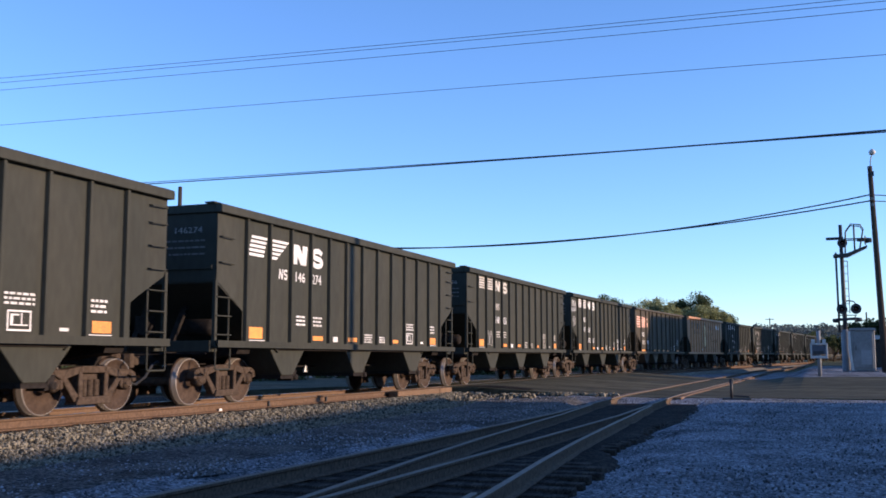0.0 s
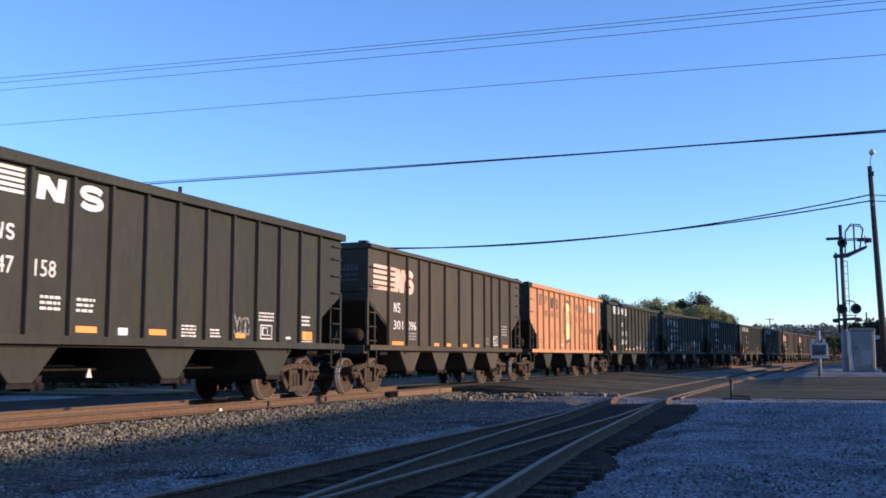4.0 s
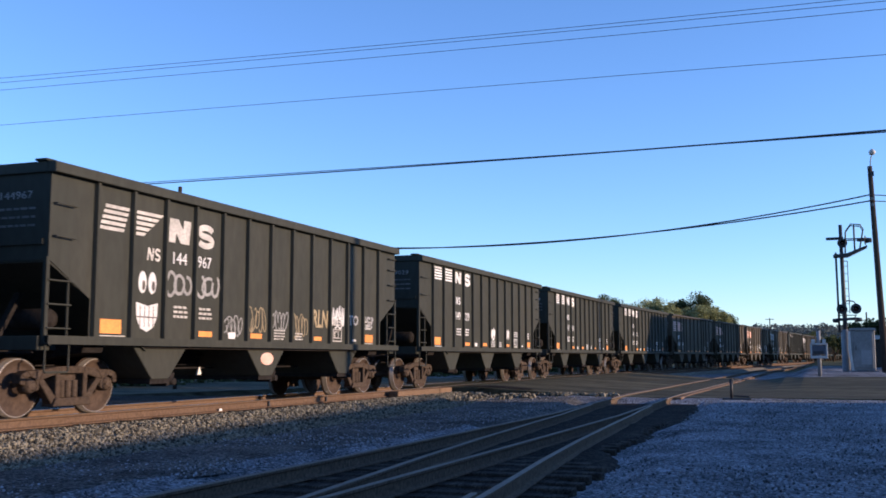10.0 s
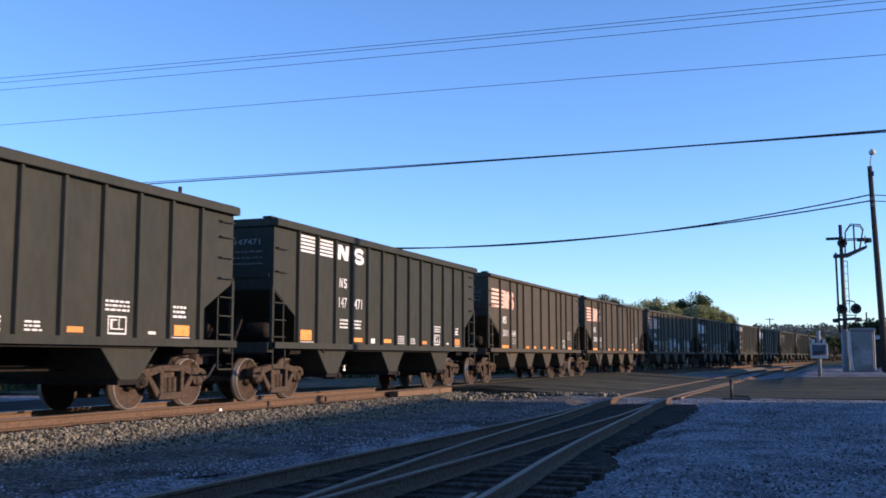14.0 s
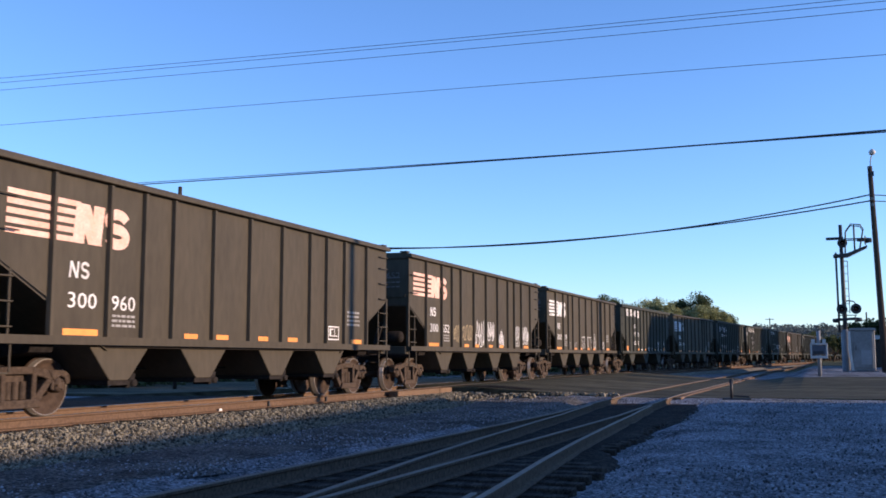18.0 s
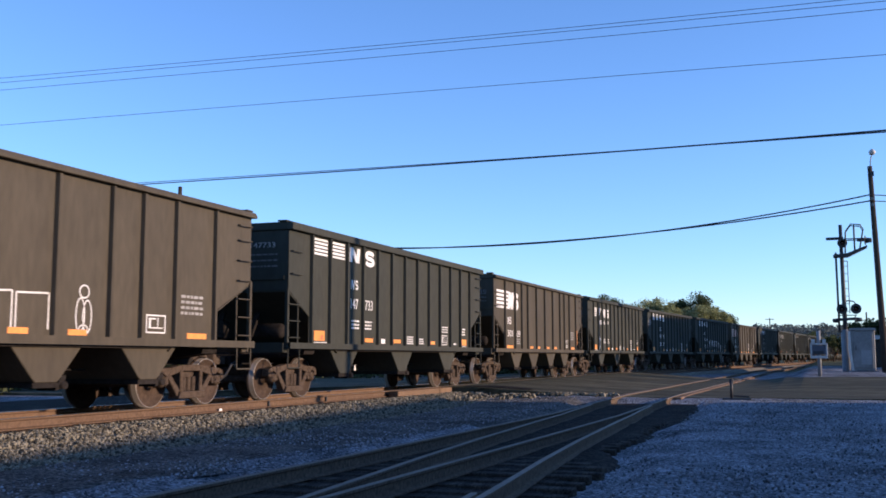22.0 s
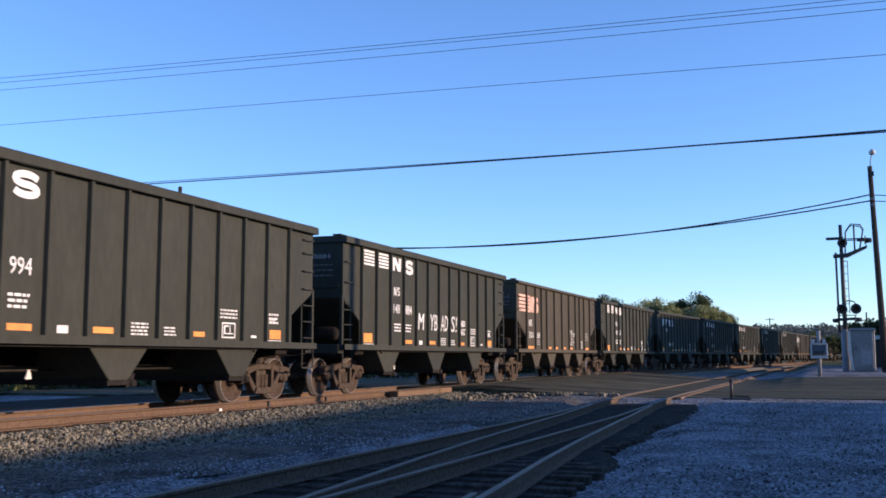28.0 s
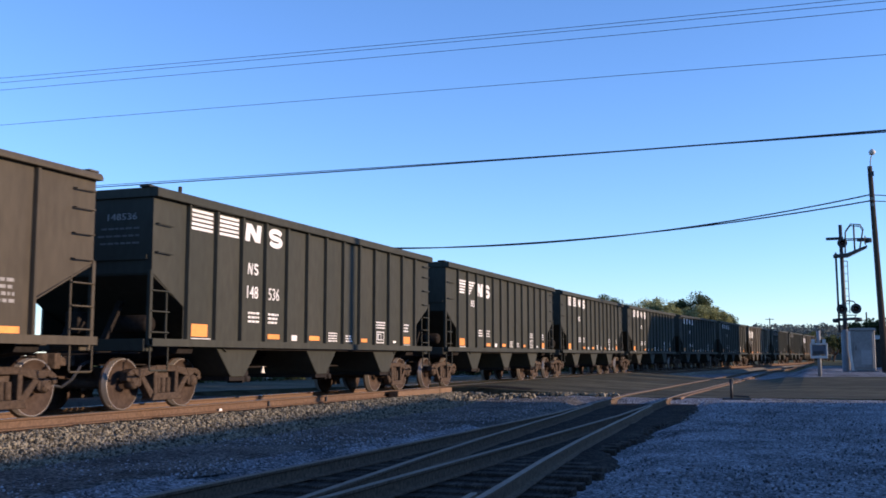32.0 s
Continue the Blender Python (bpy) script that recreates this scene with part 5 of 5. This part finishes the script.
def make_case(at):
    case = bare("signal_case", "grey metal signal equipment case on a slab", "cabinet", at=at)
    bm = bmesh.new()
    box(bm, 0, 1.3, -0.95, 0, 0.1, 1.78)
    part("body", bm, M["silver"], case, bevel=0.02)
    bm = bmesh.new()
    prism(bm, [(-1.02, 1.78), (0.07, 1.78), (0.0, 1.88), (-0.95, 1.88)], "x", -0.06, 1.36)
    part("roof", bm, M["silver"], case)
    bm = bmesh.new()
    box(bm, -0.1, 1.4, -1.05, 0.1, -0.35, 0.1)
    part("slab", bm, M["gravel"], case)
    bm = bmesh.new()
    box(bm, -0.03, 0.0, -0.87, -0.1, 0.2, 1.68)
    door = part("door", bm, M["silver"], case, bevel=0.008)
    bm = bmesh.new()
    box(bm, -0.045, -0.028, -0.8, -0.4, 0.35, 0.95)
    part("panel", bm, M["palegrey"], door, "pale sheet on the door")
    rod("handle", [(-0.07, -0.2, 0.95), (-0.07, -0.2, 1.15)], 0.015, M["dark"], door)
    bm = bmesh.new()
    prism(bm, [(-0.12, 0.02), (-0.02, 0.02), (0.10, 0.9), (0.10, 1.74), (0.0, 1.74), (-0.02, 0.9)], "x", -0.035, -0.01)
    part("side_plate", bm, M["signwhite"], case, "bright white edge plate")
    return case


def make_gate_box(at):
    g = bare("crossing_sign", "white framed crossing sign box on a grey post", "sign", at=at)
    rod("post", [(0, 0, -0.2), (0, 0, 1.68)], 0.07, M["silver"], g, sides=10)
    bm = bmesh.new()
    for r in ((-0.30, 0.30, 0.66, 0.76), (-0.30, 0.30, 1.16, 1.22), (-0.30, -0.24, 0.76, 1.16), (0.24, 0.30, 0.76, 1.16)):
        box(bm, -0.10, -0.04, r[0], r[1], r[2], r[3])
    part("frame", bm, M["signwhite"], g, bevel=0.006)
    bm = bmesh.new()
    box(bm, -0.07, 0.05, -0.24, 0.24, 0.80, 1.14)
    part("panel", bm, M["sheet"], g)
    bm = bmesh.new()
    box(bm, -0.09, -0.07, -0.16, 0.2, 0.80, 0.93)
    part("dark_plate", bm, M["dark"], g)
    bm = bmesh.new()
    for y, z in ((-0.18, 1.2), (0.2, 1.2)):
        box(bm, -0.12, 0.0, y - 0.06, y + 0.06, z, z + 0.16)
    part("lamp_bracket", bm, M["signwhite"], g)
    bm = bmesh.new()
    lathe(bm, [(-0.25, 0.3), (-0.05, 0.3), (0.0, 0.2)], 14, "z")
    part("footing", bm, M["gravel"], g)
    return g


def make_light_pole(foot, lean_top):
    p = bare("utility_pole", "leaning dark wooden utility pole with a small lamp on top", "pole", at=Matrix.Translation(foot))
    bm = bmesh.new()
    v = lean_top - foot
    tube(bm, [(0, 0, -0.6), v * 0.33, v * 0.66, v], 0.17, 14, taper=0.11)
    part("trunk", bm, M["pole"], p)
    side = Vector((0, -1, 0))
    bm = bmesh.new()
    tube(bm, [v + Vector((0, 0, -0.3)), v + side * 0.05 + Vector((0, 0, 0.3)), v + side * 0.12 + Vector((0, 0, 0.6))], 0.025, 8)
    part("lamp_arm", bm, M["silver"], p)
    bm = bmesh.new()
    lathe(bm, [(0.55, 0.03), (0.58, 0.12), (0.70, 0.17), (0.80, 0.12), (0.86, 0.03)], 14, "z", tuple(v + side * 0.14))
    part("lamp_head", bm, M["signwhite"], p, "pale round lamp head")
    for z in (1.65, 1.95):
        bm = bmesh.new()
        w = v * (1 - z / v.z)
        box(bm, w.x - 0.25, w.x - 0.05, w.y - 0.06, w.y + 0.06, w.z - 0.06, w.z + 0.06)
        part("insulator", bm, M["silver"], p)
    bm = bmesh.new()
    w = v * 0.97
    box(bm, w.x - 0.2, w.x - 0.08, w.y - 0.16, w.y - 0.02, w.z - 0.2, w.z + 0.02)
    part("photo_cell", bm, M["dark"], p)
    return p


make_mast(pose(58.07, -1.17, 0.0, -0.5, 0, 0) @ Matrix.Scale(1.21, 4))
make_case(pose(56.1, -1.33, 0.17) @ Matrix.Scale(1.21, 4))
make_gate_box(pose(48.4, 0.17, 0.10) @ Matrix.Scale(1.21, 4))
POLE_FOOT, POLE_TOP = Vector((53.9, -2.83, -0.2)), Vector((53.95, -2.50, 10.37))
make_light_pole(POLE_FOOT, POLE_TOP)


def make_switch_stand(at):
    s = bare("switch_stand", "low black iron switch stand beside the siding", "switch stand", at=at)
    bm = bmesh.new()
    box(bm, -0.12, 0.12, -0.55, 0.25, 0.0, 0.08)
    part("base", bm, M["dark"], s, bevel=0.01)
    rod("spindle", [(0, 0, 0.05), (0, 0, 0.62)], 0.04, M["dark"], s, sides=10)
    bm = bmesh.new()
    box(bm, -0.02, 0.02, -0.06, 0.06, 0.50, 0.62)
    part("target", bm, M["dark"], s, bevel=0.01)
    rod("throw_lever", [(0.05, -0.05, 0.14), (0.05, -0.48, 0.12)], 0.025, M["dark"], s)


make_switch_stand(pose(30.4, 2.50, -0.30))


# ------------------------------------------------------------------ overhead wires
def ray_at(px, py, rng_m):
    """A point at a horizontal range, by its place in the still camera's view (1568 x 882)."""
    f = 784 / math.tan(radians(47.07) / 2)
    d = HOLD.to_3x3() @ Vector(((px - 784) / f, (441 - py) / f, -1))
    return EYE + d * (rng_m / math.hypot(d.x, d.y))


def wire(a, b, c, r, label, group):
    """A hanging wire through three points, run on past both ends."""
    p0, p1, p2 = (ray_at(*v) for v in (a, b, c))
    pts = []
    for i in range(-6, 31):
        u = i / 24
        pts.append(p0 * (2 * (u - 0.5) * (u - 1)) + p1 * (4 * u * (1 - u)) + p2 * (2 * u * (u - 0.5)))
    bm = bmesh.new()
    tube(bm, pts, r, 5)
    thing("wire", bm, M["wire"], label, "wire", group)


HIGH, LOW = "high wires over the tracks", "low wires along the road"
wire((0, 139, 60), (784, 70, 47), (1560, -7, 40), 0.013, "thin black overhead power wire", HIGH)
wire((0, 147, 60), (784, 76, 47), (1568, 2, 40), 0.013, "thin black overhead power wire", HIGH)
wire((0, 160, 62), (784, 91, 48), (1568, 16, 41), 0.013, "thin black overhead power wire", HIGH)
wire((0, 222, 62), (784, 159, 50), (1568, 97, 42), 0.013, "thin black overhead neutral wire", HIGH)
wire((200, 330, 90), (784, 291, 62), (1568, 231, 46), 0.042, "thick black overhead cable", LOW)
wire((200, 327, 90), (784, 289, 62), (1568, 234, 46), 0.026, "thin black cable lashed beside another", LOW)


def pole_wire(far, sag, drop, label):
    end = POLE_FOOT + (POLE_TOP - POLE_FOOT) * (1 - drop / (POLE_TOP.z - POLE_FOOT.z)) + Vector((-0.15, 0.1, 0))
    start = ray_at(*far)
    pts = [start.lerp(end, u) - Vector((0, 0, sag * 4 * u * (1 - u))) for u in (i / 40 for i in range(41))]
    bm = bmesh.new()
    tube(bm, pts, 0.036, 5)
    thing("wire", bm, M["wire"], label, "wire", LOW)
    bm = bmesh.new()
    tube(bm, [end, end + Vector((1.5, -2.5, -0.05)), end + Vector((5, -8, 0.1)), end + Vector((12, -20, 1.0))], 0.026, 5)
    thing("wire", bm, M["wire"], label, "wire", LOW)


pole_wire((560, 435, 60), 1.0, 1.45, "black cable sagging from the utility pole")
pole_wire((400, 435, 60), 1.0, 1.75, "black cable sagging from the utility pole")


def plain_pole(px, top, rng_m, r, label):
    p = ray_at(px, top, rng_m)
    bm = bmesh.new()
    tube(bm, [(0, 0, -1), (0, 0, p.z + 0.6)], r, 10)
    ob = bare("far_pole", label, "pole", at=Matrix.Translation((p.x, p.y, -0.6)))
    part("trunk", bm, M["pole"], ob)
    return ob, p


ob, p = plain_pole(319, 331, 45, 0.085, "thin grey pole standing behind the train")
ob, p = plain_pole(1362, 563, 230, 0.11, "distant wooden pole with a crossarm")
rod("crossarm", [(0, 0.9, p.z + 0.3), (0, -0.9, p.z + 0.3)], 0.08, M["pole"], ob)
ob, p = plain_pole(1533, 553, 150, 0.10, "distant thin pole near the trees")


# ------------------------------------------------------------------ trees and far woods
def leaves_mesh(name, blobs, count, size, seed, mat):
    """Small leaf cards strewn through a list of (centre, radius) blobs, thinning out to an uneven edge."""
    r = np.random.default_rng(seed)
    total = sum(b[1] ** 2 for b in blobs)
    cards = []
    for c, rad in blobs:
        n = max(8, int(count * rad ** 2 / total))
        d, a, b = r.normal(size=(n, 3)), r.normal(size=(n, 3)), r.normal(size=(n, 3))
        d /= np.linalg.norm(d, axis=1)[:, None]
        p = np.array(c) + d * (rad * (0.25 + 0.95 * r.random(n) ** 0.7))[:, None] * np.array((1, 1, 0.9))
        a /= np.linalg.norm(a, axis=1)[:, None]
        b -= a * (a * b).sum(1)[:, None]
        b /= np.linalg.norm(b, axis=1)[:, None]
        s = (size * (0.5 + 0.9 * r.random(n)))[:, None]
        cards.append(np.stack((p - a * s, p + b * s * 0.6, p + a * s, p - b * s * 0.6), 1))
    verts = np.concatenate(cards).reshape(-1, 3)
    faces = np.arange(len(verts)).reshape(-1, 4)
    return lattice(name, verts.tolist(), faces.tolist(), mat)


def tree(base, h, spread, seed, mat, label, count=11000, size=0.10):
    r = random.Random(seed)
    t = bare("tree", label, "tree", "trees beyond the train", at=Matrix.Translation(base))
    bm = bmesh.new()
    fork = h * 0.4
    tube(bm, [(0, 0, -0.3), (0.05 * h, 0.02 * h, fork * 0.5), (0.03 * h, -0.02 * h, fork)], 0.035 * h, 9, taper=0.022 * h)
    part("trunk", bm, M["bark"], t)
    blobs = []
    for i in range(9):
        a = math.tau * i / 9 + r.uniform(-0.3, 0.3)
        out, up = spread * r.uniform(0.35, 0.8), h * r.uniform(0.55, 0.86)
        if i == 0:
            out, up = 0.1, h * 0.88
        tip = (out * math.cos(a), out * math.sin(a), up)
        bm = bmesh.new()
        tube(bm, [(0.03 * h, -0.02 * h, fork * 0.9), (tip[0] * 0.5, tip[1] * 0.5, (fork + up) / 2), tip], 0.014 * h, 6, taper=0.004 * h)
        part("limb", bm, M["bark"], t)
        blobs.append((tip, h * r.uniform(0.08, 0.13)))
        for j in range(8):
            reach = r.uniform(0.2, 1.0)
            blobs.append(((tip[0] + r.uniform(-1, 1) * 0.34 * spread * reach, tip[1] + r.uniform(-1, 1) * 0.34 * spread * reach, tip[2] + r.uniform(-0.26, 0.10) * h * reach), h * r.uniform(0.03, 0.075)))
    ob = new("crown", leaves_mesh("crown", blobs, count, size, seed, mat))
    ob.parent = t
    return t


def tree_at(px, top, rng_m, spread, seed, mat, label, count=11000, size=0.10):
    p = ray_at(px, top, rng_m)
    return tree(Vector((p.x, p.y, -0.5)), p.z + 0.5, spread, seed, M[mat], label, count, size)


YEL, GRN = "sunlit yellow-green broadleaf tree behind the train", "dense dark green tree behind the train"
for px, top, rg, sp, seed, mat, count in (
        (1066, 518, 120, 1.7, 1, "leaf_green", 11000), (1088, 527, 120, 1.4, 13, "leaf_green", 8000), (1116, 531, 118, 1.8, 2, "leaf_yellow", 5000), (1140, 525, 118, 1.9, 3, "leaf_yellow", 5000),
        (1162, 522, 116, 1.8, 4, "leaf_yellow", 5000), (1182, 530, 115, 1.6, 14, "leaf_yellow", 5000), (1206, 527, 125, 1.7, 6, "leaf_green", 11000), (1233, 517, 125, 2.1, 5, "leaf_green", 13000),
        (1247, 524, 124, 1.6, 15, "leaf_green", 10000), (1195, 543, 115, 2.0, 11, "leaf_yellow", 9000), (1216, 541, 112, 2.0, 10, "leaf_yellow", 11000), (1238, 537, 112, 2.2, 7, "leaf_yellow", 11000),
        (1262, 545, 114, 2.0, 8, "leaf_yellow", 11000), (1277, 544, 121, 1.4, 12, "leaf_green", 9000), (1288, 554, 121, 1.1, 16, "leaf_green", 7000), (1130, 540, 112, 2.0, 9, "leaf_yellow", 8000)):
    tree_at(px, top, rg, sp, seed, mat, YEL if mat == "leaf_yellow" else GRN, count)
for px, top, rg, sp, seed in ((1553, 566, 95, 2.6, 21), (1580, 560, 92, 3.0, 22), (1475, 590, 160, 4.0, 23), (1440, 588, 190, 4.5, 24)):
    tree_at(px, top, rg, sp, seed, "leaf_green", "dark shaded tree near the road")


def far_woods():
    r = np.random.default_rng(5)
    blobs = []
    for i in range(1000):
        px = r.uniform(900, 1700)
        rg = r.uniform(420, 800)
        ridge = 578 - 6 * math.sin((px - 1290) / 90) - 2 * math.sin(px / 23)
        top = ray_at(px, ridge + r.uniform(0, 26), rg)
        rad = r.uniform(2.4, 4.6)
        blobs.append(((top.x, top.y, top.z - rad), rad))
    # ridge and hill take their haze from the leaf colour alone
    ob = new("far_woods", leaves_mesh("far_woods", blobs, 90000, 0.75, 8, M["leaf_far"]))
    tagged(ob, "distant wooded ridge with pale haze mixed into its leaf colour", "woods", kind="stuff")
    xs = np.linspace(880, 1720, 40)
    verts, faces = [], []
    for px in xs:
        a, b = ray_at(px, 600, 430), ray_at(px, 586 - 5 * math.sin((px - 1290) / 90), 800)
        verts += [(a.x, a.y, -1), (a.x, a.y, a.z - 6), (b.x, b.y, b.z - 2), (b.x * 1.2, b.y * 1.2, -1)]
    for i in range(len(xs) - 1):
        for j in range(3):
            a = 4 * i + j
            faces.append((a, a + 4, a + 5, a + 1))
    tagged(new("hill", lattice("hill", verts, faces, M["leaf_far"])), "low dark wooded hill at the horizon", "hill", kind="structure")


far_woods()


def brush():
    """Low dark scrub beyond the main line, added to darken gaps under the train."""
    r = np.random.default_rng(15)
    blobs = []
    for i in range(420):
        s = r.uniform(2, 150)
        p, h = main_line(s)
        off, rad = r.uniform(17.5, 22), r.uniform(0.4, 0.85)
        blobs.append(((p.x - off * math.sin(h), p.y + off * math.cos(h), -0.5 + rad * r.uniform(0.5, 1.5)), rad))
    tagged(new("brush", leaves_mesh("brush", blobs, 42000, 0.17, 16, M["leaf_green"])), "low dark green scrub added beyond the main line to darken gaps under the train", "bushes", kind="stuff")


brush()


# ------------------------------------------------------------------ loose stones
def stones(name, count, place, low, high, mat, seed, label):
    r = np.random.default_rng(seed)
    g = (1 + 5 ** 0.5) / 2
    base = np.array([(-1, g, 0), (1, g, 0), (-1, -g, 0), (1, -g, 0), (0, -1, g), (0, 1, g), (0, -1, -g), (0, 1, -g), (g, 0, -1), (g, 0, 1), (-g, 0, -1), (-g, 0, 1)]) / 1.9
    tri = np.array([(0, 11, 5), (0, 5, 1), (0, 1, 7), (0, 7, 10), (0, 10, 11), (1, 5, 9), (5, 11, 4), (11, 10, 2), (10, 7, 6), (7, 1, 8),
                    (3, 9, 4), (3, 4, 2), (3, 2, 6), (3, 6, 8), (3, 8, 9), (4, 9, 5), (2, 4, 11), (6, 2, 10), (8, 6, 7), (9, 8, 1)])
    size = low + (high - low) * r.random(count) ** 2
    q = r.normal(size=(count, 4))
    q /= np.linalg.norm(q, axis=1)[:, None]
    w, x, y, z = q.T
    turn = np.stack((1 - 2 * (y * y + z * z), 2 * (x * y - w * z), 2 * (x * z + w * y), 2 * (x * y + w * z), 1 - 2 * (x * x + z * z), 2 * (y * z - w * x),
                     2 * (x * z - w * y), 2 * (y * z + w * x), 1 - 2 * (x * x + y * y)), 1).reshape(-1, 3, 3)
    lumps = base[None] * (0.75 + 0.5 * r.random((count, 12, 1))) * (size[:, None, None] * np.array((1.0, 0.8, 0.6)))
    verts = lumps @ turn + np.array([place(r) for _ in range(count)])[:, None, :]
    faces = (tri[None] + 12 * np.arange(count)[:, None, None]).reshape(-1, 3)
    me = lattice(name, verts.reshape(-1, 3).tolist(), faces.tolist(), mat)
    tagged(new(name, me), label, "stones", kind="stuff")


def on_shoulder(r):
    x = 6 + 25.5 * r.random() ** 1.3
    o = -1.25 - 1.75 * r.random()
    z = float(np.interp(-o, (1.35, 1.75, 2.55, 2.95), (-0.19, -0.215, -0.52, -0.62)))
    return x, MAIN_Y + o, max(z, ground_z(x, 9)) + 0.01


def on_lot(r):
    x = 5.5 + 25 * r.random() ** 1.4
    y = -2.0 + 11.6 * r.random()
    if branch_y(x) - 1.4 < y < siding_y(x) + 1.3:
        y = y - 4.6 if r.random() < 0.6 else y + 3.6
    return x, y, ground_z(x, y) + 0.012


def on_verge(r):
    for _ in range(40):
        y = 5.9 + 5.4 * r.random()
        x = 31.1 - (0.5 + 2.0 * smooth(y, 6, 10.5)) * r.random() ** 1.6
        if noise.noise((x * 1.1, y * 1.1, 4)) > -0.02:
            break
    return x, y, ground_z(x, y) + 0.06 * r.random()


stones("ballast_stones", 17000, on_shoulder, 0.022, 0.052, M["stones"], 1, "angular pale ballast stones on the bank")
stones("lot_stones", 24000, on_lot, 0.008, 0.027, M["pebbles"], 2, "loose grey gravel pebbles on the lot")
stones("rubble_stones", 1500, on_verge, 0.012, 0.105, M["rubble"], 3, "pale broken rubble along the edge of the road")


# ------------------------------------------------------------------ what moves
def motions():
    times = [0.5 * i for i in range(65)]
    for i, car in enumerate(CARS):
        walk(car, [(t, car_pose(i, t)) for t in times])
    # every wheelset rolls alike: one key set for leading axles, one for trailing axles
    for lead in (-0.889, 0.889):
        alike = [w for car in CARS for w in car.children_recursive if w.name.startswith("wheelset") and (w.location.x < 0) == (lead < 0)]
        rows = []
        for j in range(481):
            t = j / 15
            turn = Matrix.Rotation(-travelled(t) / 0.457, 4, "Y")
            rows.append((t, Matrix.Translation((lead, 0, 0.457)) @ turn))
        walk(alike[0], rows)
        keyed = alike[0].animation_data
        for w in alike[1:]:
            w.rotation_mode = "QUATERNION"
            data = w.animation_data_create()
            data.action = keyed.action
            data.action_slot = keyed.action_slot


motions()
